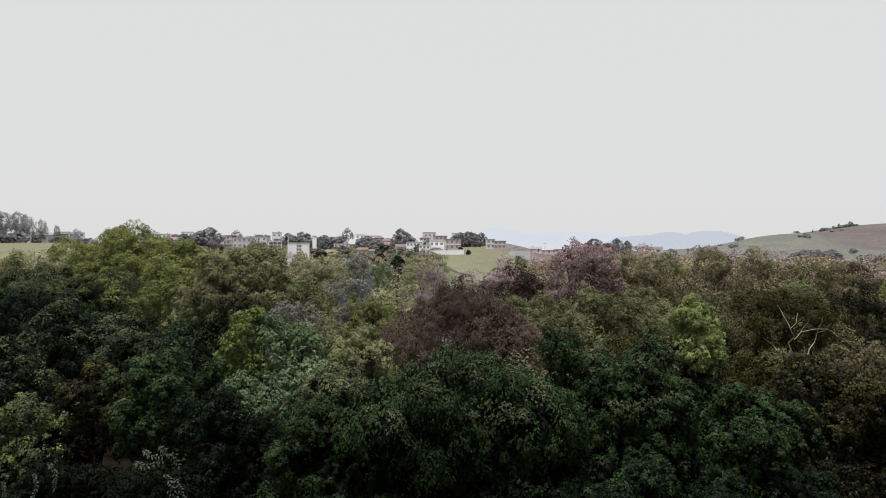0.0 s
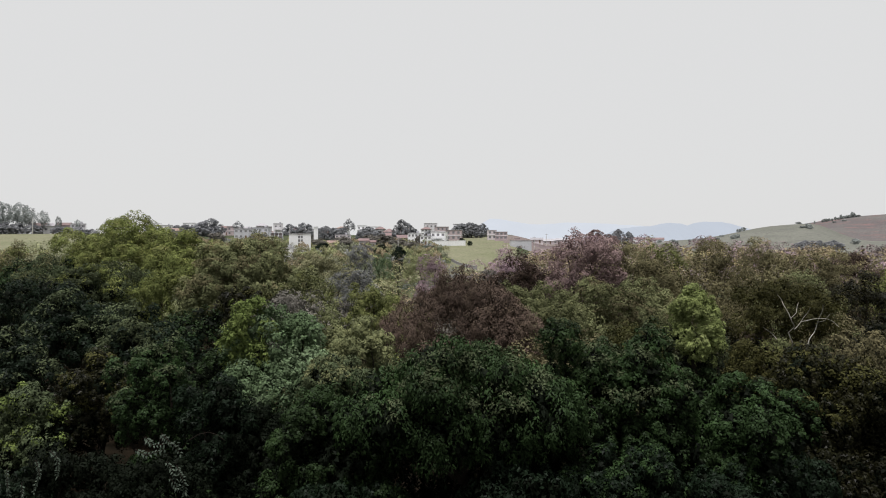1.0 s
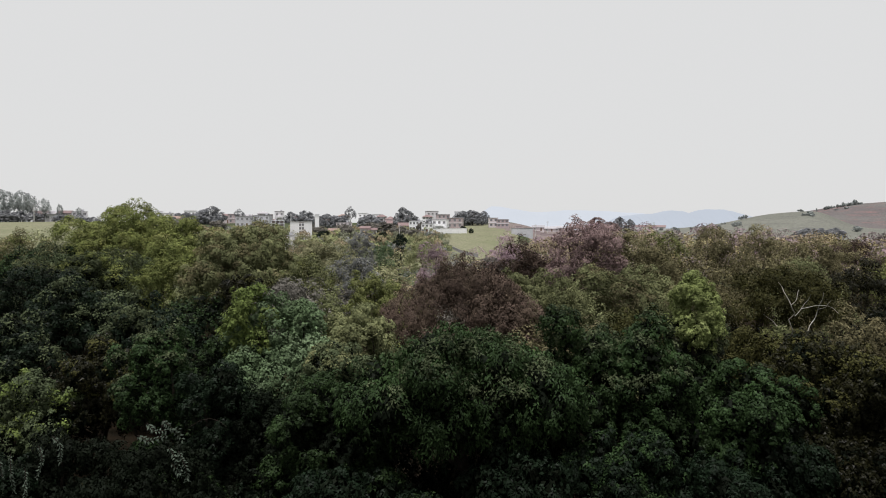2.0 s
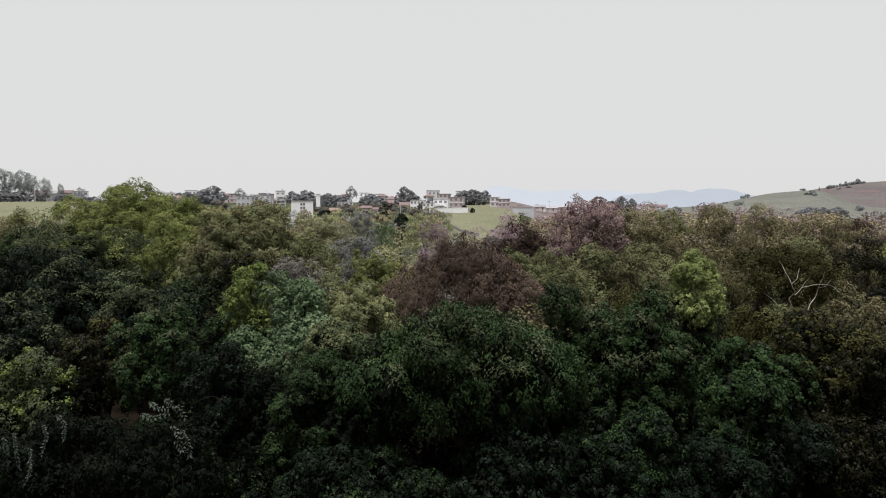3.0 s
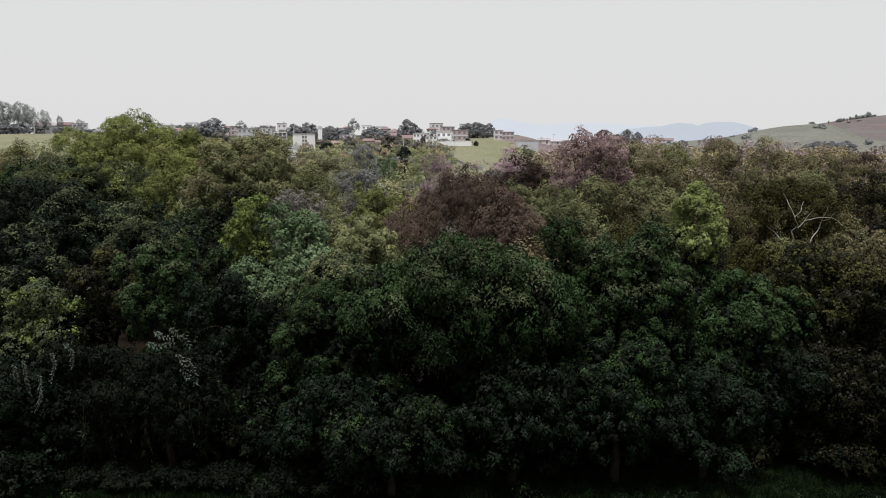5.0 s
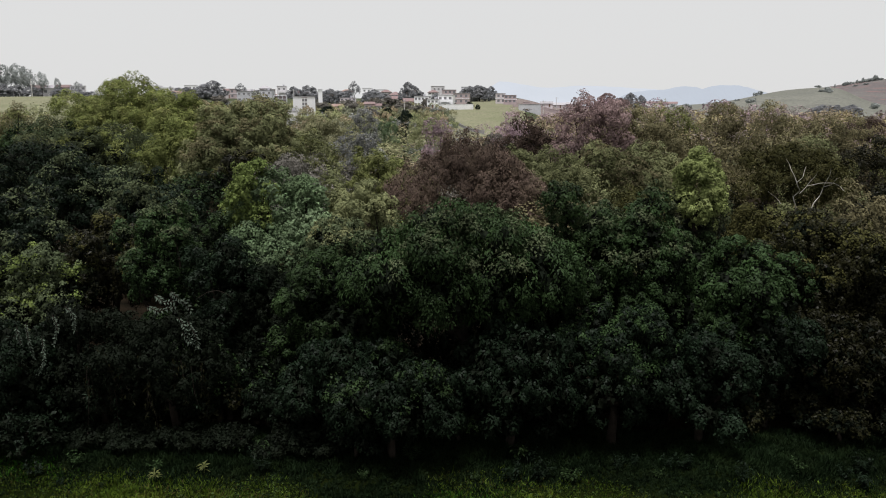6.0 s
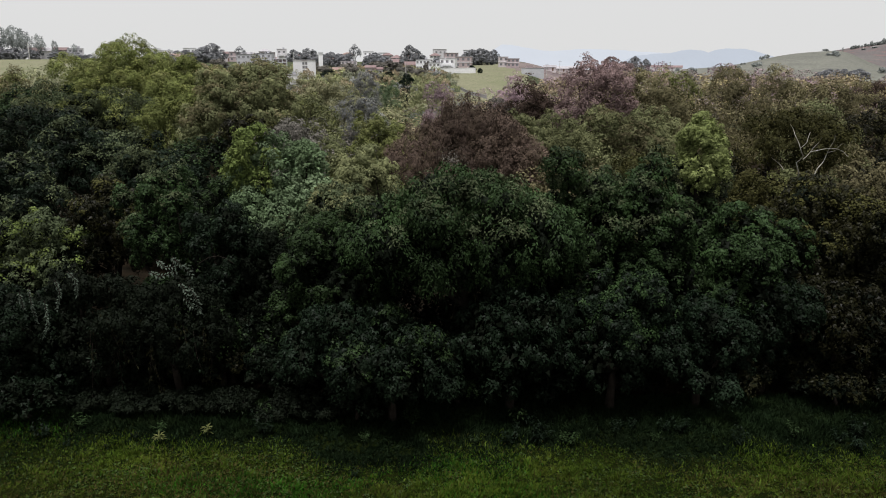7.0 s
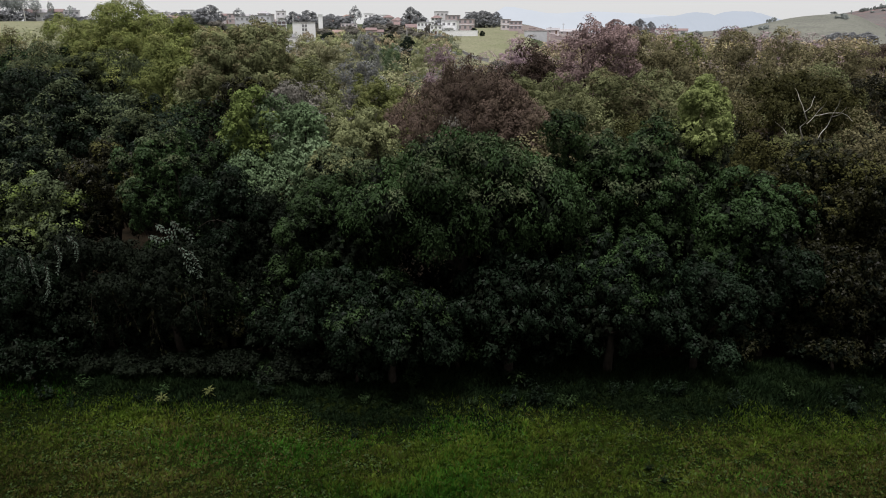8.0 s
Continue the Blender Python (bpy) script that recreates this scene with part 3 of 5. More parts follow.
def shrub(x, y, h, r, species, seed, thick=243):
    return tree(x, y, h, r, r * 0.8, species, seed, low=0.05, density=thick, leaf=(0.123, 0.053), k=9, limbs=2, droop=0.4, lowest=-0.4,
                label="low dense shrub under the wood's edge", group="shrubs under the trees", name="shrub", category="shrub")


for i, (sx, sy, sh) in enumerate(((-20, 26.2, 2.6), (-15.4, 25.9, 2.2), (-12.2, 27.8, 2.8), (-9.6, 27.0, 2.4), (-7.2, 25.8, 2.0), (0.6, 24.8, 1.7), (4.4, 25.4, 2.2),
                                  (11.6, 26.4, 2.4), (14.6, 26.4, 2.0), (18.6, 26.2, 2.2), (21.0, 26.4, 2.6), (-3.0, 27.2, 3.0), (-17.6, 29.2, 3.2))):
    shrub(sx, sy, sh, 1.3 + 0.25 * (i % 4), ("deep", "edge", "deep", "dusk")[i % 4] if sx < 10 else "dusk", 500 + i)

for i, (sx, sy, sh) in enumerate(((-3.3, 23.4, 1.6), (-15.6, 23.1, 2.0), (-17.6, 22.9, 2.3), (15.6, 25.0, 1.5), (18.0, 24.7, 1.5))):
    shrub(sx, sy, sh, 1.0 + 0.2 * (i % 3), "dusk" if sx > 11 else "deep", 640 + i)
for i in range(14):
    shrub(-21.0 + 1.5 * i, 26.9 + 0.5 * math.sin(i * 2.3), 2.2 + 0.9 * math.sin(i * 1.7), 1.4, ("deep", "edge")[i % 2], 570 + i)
for i in range(16):                                               # shrubs behind the first row, painted near-black as its shade
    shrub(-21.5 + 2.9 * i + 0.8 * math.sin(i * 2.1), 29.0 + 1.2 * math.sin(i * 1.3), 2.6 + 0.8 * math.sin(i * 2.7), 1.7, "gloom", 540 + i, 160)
# a nearer row, near-black as well, paints the dark under the crowns
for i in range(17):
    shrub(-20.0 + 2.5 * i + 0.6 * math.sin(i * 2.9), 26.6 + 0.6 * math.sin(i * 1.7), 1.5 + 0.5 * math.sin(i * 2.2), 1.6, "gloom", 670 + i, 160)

for i in range(9):                                                # low near-black growth paints the shaded hollow along the trees' foot
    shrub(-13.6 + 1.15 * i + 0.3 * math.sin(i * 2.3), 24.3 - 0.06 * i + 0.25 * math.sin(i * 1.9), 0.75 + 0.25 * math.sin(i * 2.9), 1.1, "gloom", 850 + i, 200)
for sx, sy, sh in ((-10.2, 28.6, 4.0), (-9.4, 26.4, 3.4), (-6.6, 29.0, 4.6), (4.2, 30.0, 6.0), (13.0, 30.5, 6.2), (15.0, 31.5, 6.6), (-11.6, 30.0, 4.6)):
    shrub(sx, sy, sh, 1.8, "edge", int(800 + sx * 3 + sy), 200)

# second row
tree(1.2, 45.0, 11.0, 4.5, 3.6, "brown", 40, low=3.0, density=515, lowest=-0.3, leaf=(0.125, 0.042), k=26, droop=1.1, label="wide dry brown tree with hanging seed clusters")
tree(3.4, 42.0, 9.4, 2.6, 2.2, "brown", 41, low=3.0, density=301, lowest=-0.3, leaf=(0.140, 0.060), k=14, droop=0.6)
tree(-5.0, 40.0, 8.5, 2.1, 2.0, "mid", 42, low=3.0, density=448, lowest=-0.3, leaf=(0.140, 0.066), k=12)
tree(-5.6, 52.0, 9.7, 1.9, 1.9, "yellow", 43, low=3.5, density=345, lowest=-0.3, leaf=(0.150, 0.070), k=11)
tree(-7.6, 44.0, 8.6, 2.2, 2.2, "mid", 44, low=3.0, density=288, lowest=-0.3, leaf=(0.150, 0.065), k=12)
tree(7.4, 48.0, 10.0, 4.0, 3.4, "mid", 45, low=3.0, density=258, lowest=-0.3, leaf=(0.150, 0.065), k=20)
tree(13.0, 50.0, 10.2, 4.4, 3.6, "mid", 46, tips="olive", low=3.0, density=258, lowest=-0.3, leaf=(0.150, 0.065), k=20)
tree(11.2, 54.0, 13.7, 3.2, 3.0, "reddish", 47, low=4.0, density=223, lowest=-0.3, leaf=(0.150, 0.065), k=18, rough_edge=0.14)
tree(15.6, 57.0, 12.6, 3.6, 3.0, "olive", 48, low=4.0, density=223, lowest=-0.3, leaf=(0.150, 0.065), k=18, rough_edge=0.2)
tree(7.2, 58.0, 12.0, 3.8, 3.0, "brown", 49, low=4.0, density=139, lowest=-0.3, leaf=(0.196, 0.079), k=18, rough_edge=0.2)
tree(-38.2, 82.0, 15.9, 7.4, 5.2, "bright", 50, tips="yellow", low=4.0, density=164, lowest=-0.3, leaf=(0.18, 0.080), k=30, rough_edge=0.2, label="big spreading tree with layered green crown")
tree(-30.0, 78.0, 14.0, 4.6, 4.0, "bright", 51, tips="yellow", low=4.0, density=164, lowest=-0.3, leaf=(0.18, 0.080), k=20, rough_edge=0.2)
tree(-17.7, 60.0, 13.4, 5.6, 4.4, "mid", 52, low=3.0, tips="olive", density=219, lowest=-0.3, leaf=(0.18, 0.080), k=26, label="big rounded tree with olive green crown")
tree(-14.0, 50.0, 9.4, 3.4, 3.0, "dusk", 53, low=2.5, tips="moss", density=160, lowest=-0.3, leaf=(0.210, 0.094), k=16)
tree(-20.0, 46.0, 8.6, 3.4, 3.0, "deep", 54, low=2.5, tips="leafy", density=160, lowest=-0.3, leaf=(0.210, 0.094), k=16)
tree(-27.0, 50.0, 9.4, 4.0, 3.2, "deep", 55, low=2.5, tips="leafy", density=160, lowest=-0.3, leaf=(0.210, 0.094), k=18)
tree(-25.0, 38.0, 8.0, 3.2, 2.6, "deep", 56, low=2.0, tips="leafy", density=192, lowest=-0.3, leaf=(0.182, 0.079), k=16)

tree(-24.4, 62.0, 11.5, 3.8, 3.0, "bright", 57, low=3.0, tips="bright", density=200, lowest=-0.3, leaf=(0.17, 0.075), k=18)
tree(-30.8, 60.0, 10.9, 3.6, 3.0, "leafy", 58, low=3.0, tips="bright", density=200, lowest=-0.3, leaf=(0.17, 0.075), k=18)

# trees that stand out in the valley below the town
FAR = dict(density=125, leaf=(0.165, 0.078), lowest=-0.7, mass=False)
tree(-15.4, 90.0, 11.9, 4.2, 3.8, "valley_mid", 150, low=3.5, k=18, **FAR)
tree(-9.6, 75.0, 10.2, 2.8, 2.6, "valley_grey", 151, low=3.0, k=14, **FAR)
tree(-15.8, 130.0, 12.2, 3.0, 2.8, "valley_grey", 152, low=4.0, k=12, **FAR)
tree(-11.6, 130.0, 10.5, 2.0, 2.0, "pale", 153, low=4.0, k=10, **FAR)
tree(-10.1, 150.0, 11.4, 1.5, 1.5, "deep", 154, low=3.0, k=10, label="narrow dark tree standing apart", **FAR)
tree(-1.7, 90.0, 11.2, 1.9, 1.8, "valley_brown", 155, low=4.0, k=10, **FAR)
tree(4.2, 60.0, 10.6, 1.8, 1.8, "grey", 156, low=4.0, k=10, **FAR)
tree(8.3, 85.0, 11.9, 2.9, 2.6, "valley_reddish", 157, low=4.0, k=14, **FAR)
tree(-21.0, 105.0, 11.6, 3.2, 3.0, "valley_mid", 158, low=4.0, k=14, **FAR)
tree(-3.9, 116.0, 10.9, 2.9, 3.0, "valley_bright", 159, low=4.0, k=12, **FAR)
tree(21.1, 66.0, 12.6, 1.9, 2.4, "yellow", 160, low=4.0, k=14, **FAR)
tree(29.7, 74.0, 13.1, 3.0, 3.0, "olive", 161, low=4.0, k=18, **FAR)
tree(36.9, 80.0, 13.1, 2.6, 2.6, "olive", 167, low=4.0, k=14, **FAR)
tree(-45.3, 72.0, 12.6, 3.4, 3.0, "olive", 168, low=4.0, k=16, tips="yellow", **FAR)
tree(-38.1, 66.0, 11.4, 3.2, 3.0, "leafy", 169, low=4.0, k=16, tips="mid", **FAR)
tree(-32.0, 69.0, 11.1, 3.2, 3.0, "leafy", 173, low=3.5, k=16, tips="bright", **FAR)
tree(-34.6, 56.0, 9.9, 3.4, 3.0, "deep", 170, low=3.5, k=16, tips="leafy", **FAR)
tree(-10.7, 54.0, 10.8, 2.4, 2.4, "mid", 171, low=3.5, k=14, tips="yellow", **FAR)
tree(-9.5, 42.0, 10.0, 2.0, 2.0, "grey", 172, low=3.5, k=12, **FAR)
tree(38.0, 70.0, 11.8, 4.0, 3.6, "olive", 162, low=4.0, k=18, **FAR)
tree(27.0, 52.0, 10.4, 3.4, 3.0, "mid", 163, low=3.5, k=16, **FAR)
tree(33.0, 54.0, 10.2, 3.2, 3.0, "dusk", 164, low=3.5, k=16, **FAR)
tree(24.0, 42.0, 9.0, 2.8, 2.6, "olive", 165, low=3.0, k=14, **FAR)
tree(46.0, 78.0, 11.6, 4.0, 3.6, "brown", 166, low=4.0, k=16, **FAR)


# the tree with bare pale limbs
def bare_limbed_tree(x, y):
    rng = np.random.default_rng(77)
    thing = tree(x, y, 10.8, 3.4, 2.4, "moss", 78, low=7.4, density=240, leaf=(0.15, 0.065), k=10, limbs=0, trunk_mat=pale_bark,
                 label="tree with pale bare forked limbs and thin crown")
    z0 = zland(x, y)
    for pts, r0, r1 in ((((18.28, 34.60, 3.68), (17.93, 34.94, 6.00), (17.64, 34.78, 7.35), (17.56, 34.36, 7.96), (17.33, 34.29, 8.48)), 0.075, 0.040),
                        (((17.63, 34.90, 8.40), (17.73, 34.51, 8.79), (17.41, 34.25, 9.22), (17.26, 34.50, 9.69), (17.30, 34.90, 9.99), (17.04, 34.86, 10.33)), 0.050, 0.020),
                        (((17.44, 34.29, 9.21), (17.73, 34.35, 9.51), (18.06, 34.77, 9.95)), 0.035, 0.015),
                        (((17.80, 34.61, 8.61), (18.26, 34.94, 8.97), (18.52, 34.78, 9.39), (18.43, 34.36, 9.76)), 0.040, 0.015),
                        (((18.32, 34.90, 3.59), (18.08, 34.50, 6.38), (18.17, 34.25, 7.58), (18.46, 34.51, 8.11), (18.94, 34.90, 8.40), (19.07, 34.85, 8.92), (19.06, 34.43, 9.48), (19.02, 34.26, 9.88)), 0.070, 0.020),
                        (((17.93, 34.29, 9.02), (18.64, 34.36, 9.18), (19.51, 34.78, 9.13), (19.96, 34.94, 8.94), (20.03, 34.60, 8.73)), 0.035, 0.015),
                        (((16.90, 34.61, 8.09), (16.74, 34.94, 8.39), (16.29, 34.77, 8.70)), 0.030, 0.012),
                        (((19.10, 34.90, 8.92), (19.26, 34.50, 9.08), (19.41, 34.25, 9.44)), 0.030, 0.012)):
        key = np.array(pts) - np.array([x, y, z0])
        s, fine = np.arange(len(key)), np.linspace(0, len(key) - 1, 5 * len(key))
        line = np.stack([np.interp(fine, s, key[:, c]) for c in range(3)], 1)
        line[1:-1] = (line[:-2] + line[1:-1] * 2 + line[2:]) / 4
        line = line + 0.03 * np.stack([np.sin(fine * 3.1), np.cos(fine * 2.7), 0 * fine], 1)
        v, f = tubes([(line, np.linspace(r0 * 0.5, r1 * 0.6, len(line)))], 7)
        part("limb", mesh_of("limb", v, f, 4, pale_bark, smooth_faces=True), None, thing, "pale bare limb")
    return thing


bare_limbed_tree(18.4, 37.0)

# ---- the wood behind ----
ENVELOPE = ([-0.70, -0.56, -0.50, -0.40, -0.36, -0.24, -0.225, -0.19, -0.12, -0.06, 0.0, 0.07, 0.11, 0.18, 0.27, 0.34, 0.42, 0.52, 0.60, 0.70],
            [-0.008, -0.004, -0.002, -0.004, -0.008, -0.014, -0.036, -0.030, -0.033, -0.036, -0.036, -0.034, -0.022, -0.006, 0.000, -0.003, 0.001, -0.004, -0.010, -0.006])


def canopy_top(x, y):
    """The woods keep below the line over which town and hills are seen."""
    return 13.2 + float(np.interp(x / y, *ENVELOPE)) * y


def proto(species, seed, r, h, density, leaf, k):
    t = tree(0.0, 5.0, h + zland(0, 5), r, r, species, seed, low=h * 0.36, lowest=-0.25, density=density, leaf=leaf, k=k, limbs=2, rough_edge=0.18, plain=True)
    return t


def scatter(rng, y0, y1, step, taken=()):
    """Uneven points over the wooded ground between two distances."""
    y = y0
    while y < y1:
        x = -0.70 * y + rng.uniform(0, step)
        while x < 0.70 * y:
            px, py = x + rng.normal(0, step * 0.25), y + rng.normal(0, step * 0.3)
            if all((px - a) ** 2 + (py - b) ** 2 > c * c for a, b, c in taken):
                yield px, py
            x += step
        y += step * 0.9


def species_at(rng, u, y):
    if u < -0.25 and y < 54:
        return str(rng.choice(("deep", "edge"), p=(0.75, 0.25)))
    if u < -0.25:
        names, w = ("leafy", "mid", "yellow", "edge"), (0.46, 0.34, 0.12, 0.08)
    elif u < 0.02:
        names, w = ("mid", "grey", "bright", "olive", "deep"), (0.36, 0.10, 0.16, 0.28, 0.10)
    elif u < 0.30 and y < 58:
        names, w = ("olive", "moss", "mid"), (0.40, 0.30, 0.30)
    elif u < 0.30:
        names, w = ("olive", "brown", "reddish", "moss", "mid"), (0.36, 0.08, 0.12, 0.20, 0.24)
    elif y < 50:
        names, w = ("moss", "dusk"), (0.6, 0.4)
    else:
        names, w = ("olive", "moss", "mid", "yellow", "brown"), (0.34, 0.24, 0.12, 0.16, 0.14)
    return str(rng.choice(names, p=w))


def middle_wood():
    rng = np.random.default_rng(5)
    big = [(o.location.x, o.location.y, max(c.dimensions.x for c in o.children if c.name.startswith("crown")) * 0.36)
           for o in list(scene.objects) if o.name.startswith("tree")]
    first = {}
    for x, y in scatter(rng, 33, 92, 6.6, big):
        u = x / y
        s = species_at(rng, u, y)
        key = (s, int(rng.integers(2)))
        room = canopy_top(x, y) - zland(x, y)
        base = (9.6 if y > 46 else 5.4 if u < -0.25 else 7.2) * (0.72 if -0.25 < u < 0.03 else 1.0)
        h = min(base * rng.uniform(0.55, 1.25), room - rng.normal(0.6, 0.9))
        if h < 3.5:
            continue
        m = pose(x, y, zland(x, y), 0, 0, rng.uniform(0, 360)) @ Matrix.Diagonal((*(np.array([1, 1, 0]) * rng.uniform(0.85, 1.15) + np.array([0, 0, h / 10])), 1))
        if key not in first:
            first[key] = proto(s, 300 + len(first), 3.5, 10.0, 46, (0.17, 0.088), 14)
            first[key].matrix_basis = m
        else:
            c = copy_thing(first[key], Matrix.Identity(4))
            c.matrix_basis = m


middle_wood()


def far_wood():
    """The woods beyond, too many to count: one mesh of leaf clumps."""
    rng = np.random.default_rng(9)
    kinds = ["deep", "mid", "bright", "olive", "brown", "reddish", "grey", "yellow", "moss", "edge", "leafy"]
    models = []
    for s in range(8):
        r2 = np.random.default_rng(60 + s)
        lob = lobes_of(r2, (0, 0, 6.2), (3.5, 3.5, 3.7), 8, (0.3, 0.48), -0.6)
        leaves, nrm = foliage(r2, lob, 16.0 if s > 3 else 7.0, (0.26, 0.135) if s > 3 else (0.40, 0.22), 0.2, 0.16, 0.5, True, 0.0, -0.15)
        models.append((leaves, nrm, runs(len(leaves), 3)))
    vs, ns, fs, idx, count = [], [], [], [], 0
    for x, y in scatter(rng, 92, 255, 10.0):
        u = x / y
        if (u < -0.45 and y > 125) or (0.0 < u < 0.10 and y > 215) or (-0.24 < u < -0.20 and y > 240):
            continue
        if u > 0.5 and y > 240:
            continue
        z = zland(x, y)
        h = min(10.5 * rng.uniform(0.62, 1.25) * (0.72 if -0.24 < u < 0.06 else 1.0), canopy_top(x, y) - z - rng.normal(0.9, 1.3) * (0.5 + y / 200))
        if h < 2.2:
            continue
        v, nv, f = models[int(rng.integers(4)) + (4 if y < 135 else 0)]
        a = rng.uniform(0, 6.28)
        w = rng.uniform(0.9, 1.65) * min(1.0, 0.55 + h / 16)
        xr = (v[:, 0] * np.cos(a) - v[:, 1] * np.sin(a)) * w + x
        yr = (v[:, 0] * np.sin(a) + v[:, 1] * np.cos(a)) * w + y
        vs.append(np.stack([xr, yr, v[:, 2] * h / 10 + z], 1))
        ns.append(np.stack([nv[:, 0] * np.cos(a) - nv[:, 1] * np.sin(a), nv[:, 0] * np.sin(a) + nv[:, 1] * np.cos(a), nv[:, 2]], 1))
        fs.append(f + count)
        count += len(v)
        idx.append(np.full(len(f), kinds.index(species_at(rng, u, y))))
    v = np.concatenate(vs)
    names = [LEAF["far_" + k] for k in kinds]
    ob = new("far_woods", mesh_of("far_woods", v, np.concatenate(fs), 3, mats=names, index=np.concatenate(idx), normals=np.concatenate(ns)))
    return tagged(ob, "mixed green and brown woodland filling the valley", "woods", kind="stuff")


far_wood()


def slope_scrub():
    """Bushes that cover the slope below the houses: one mesh."""
    rng = np.random.default_rng(33)
    kinds = ["grey", "mid", "bright", "olive", "deep"]
    lob = lobes_of(rng, (0, 0, 1.0), (2.2, 2.2, 1.5), 7, (0.34, 0.52), -0.4)
    model, nrm = foliage(rng, lob, 9, (0.40, 0.22), 0.2, 0.16, 0.0, True, 0.0, -0.1)
    faces = runs(len(model), 3)
    vs, fs, idx, count = [], [], [], 0
    for x, y in scatter(rng, 232, 345, 6.2):
        u = x / y
        if u > 0.0 + 0.012 * math.sin(y * 0.2) or u < -0.42 or (y > 300 and rng.uniform() < 0.45):
            continue
        z = zland(x, y)
        h = rng.uniform(0.55, 1.25) * (1.3 if y < 290 else 0.9)
        w = rng.uniform(0.8, 1.4)
        vs.append(model * np.array([w, w, h]) + np.array([x, y, z]))
        fs.append(faces + count)
        count += len(model)
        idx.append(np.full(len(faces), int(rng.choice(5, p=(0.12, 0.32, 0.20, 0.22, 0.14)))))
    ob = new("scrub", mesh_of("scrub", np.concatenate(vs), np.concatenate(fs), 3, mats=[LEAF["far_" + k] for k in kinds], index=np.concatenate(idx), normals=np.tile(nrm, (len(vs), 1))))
    return tagged(ob, "grey-green bushes covering the slope below the houses", "bushes", kind="stuff")


slope_scrub()


# ---- lawn ----
def grass():
    """Uneven turf: long blades in tufts, flat broad-leaved weeds, dry and bare patches."""
    rng = np.random.default_rng(21)
    n = 440000
    y = rng.uniform(16.1, 25.9, n)
    x = rng.uniform(-0.76, 0.76, n) * (y + 0.5)
    patch = drift(4, 0.9, x, y) + 0.6 * drift(5, 3.0, x, y)
    tuft = drift(14, 7.0, x, y) + 0.8 * drift(15, 15.0, x, y)
    edge = smooth(21.0, 23.5, y)
    h = (0.10 + 0.05 * np.clip(patch, -0.6, 1.5) + 0.06 * np.clip(tuft, -1, 1.5) + 0.13 * edge * rng.uniform(0.4, 1.3, n)) * rng.uniform(0.6, 1.4, n)
    keep = rng.uniform(0, 1, n) < 0.90 + 0.12 * patch + 0.20 * tuft
    x, y, h, tuft, patch = x[keep], y[keep], np.maximum(h[keep], 0.035), tuft[keep], patch[keep]
    n = len(x)
    p = np.stack([x, y, land(x, y) - 0.01], 1)
    d = unit(np.stack([rng.normal(0, 0.5, n), rng.normal(0, 0.5, n), np.ones(n)], 1))
    weedy = drift(31, 1.3, x, y) + 0.5 * drift(32, 4.0, x, y)
    broad = rng.uniform(0, 1, n) < 0.025 + 0.08 * smooth(0.15, 0.8, weedy)       # flat leaves of low weeds among the blades
    d[broad] = unit(d[broad] * np.array([2.2, 2.2, 0.55]))
    p[broad, 2] += 0.03 + 0.05 * rng.uniform(0, 1, broad.sum())
    h = np.where(broad, rng.uniform(0.05, 0.11, n), h)
    wide = np.where(broad, rng.uniform(0.03, 0.06, n), 0.014 + 0.10 * h * rng.uniform(0.5, 1.2, n))
    face = unit(rng.normal(0, 0.8, (n, 3)) + np.where(broad[:, None], np.array([0, 0, 1.2]), np.array([0, -0.6, 0.3])))
    v = leaf_arrays(p, d, face, h, wide, 0.2, 0.15, True)
    pick = rng.uniform(0, 1, n)
    worn = 1.1 * smooth(4.0, 9.0, np.abs(x - 1.2)) * smooth(21.5, 18.0, y + 0.5 * drift(18, 0.8, x, y)) + 0.25 * (drift(8, 0.6, x, y) > 0.6)
    lush = smooth(0.1, 0.8, 0.45 * drift(9, 0.55, x, y) + 0.9 * smooth(3.8, 0.8, np.abs(x - 1.6)) * smooth(20.5, 17.8, y))
    idx = np.where(pick < 0.06 + 0.55 * worn, 1, 0)
    idx = np.where((idx == 0) & (pick > 1 - 0.85 * lush), 3, idx)
    idx = np.where(broad & (pick > 0.25), 4, idx)
    under = rng.uniform(0, 1, n) < 1.25 * smooth(19.9, 22.9, y + 0.8 * drift(12, 0.6, x, y) - 0.03 * np.abs(x)) - 0.05     # the trees' shade on the lawn, painted as darker blades
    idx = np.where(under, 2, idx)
    mats = [leaf_material("grass_blades", (0.011, 0.023, 0.003), (0.050, 0.080, 0.009), (0.066, 0.086, 0.011), 0.6, 0.2, 0.06),
            leaf_material("dry_grass", (0.024, 0.024, 0.008), (0.047, 0.043, 0.012), (0.045, 0.038, 0.012), 0.7, 0.2, 0.05),
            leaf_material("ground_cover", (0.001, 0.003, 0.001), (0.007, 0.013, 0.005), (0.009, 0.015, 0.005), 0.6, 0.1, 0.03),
            leaf_material("lush_grass", (0.008, 0.028, 0.003), (0.023, 0.074, 0.006), (0.030, 0.086, 0.008), 0.6, 0.2, 0.06),
            leaf_material("lawn_weed_leaves", (0.010, 0.020, 0.005), (0.032, 0.052, 0.014), (0.040, 0.060, 0.018), 0.55, 0.12, 0.06)]
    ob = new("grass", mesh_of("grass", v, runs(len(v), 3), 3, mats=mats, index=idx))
    return tagged(ob, "short uneven green grass with dry patches and low weeds", "grass", kind="stuff")


grass()


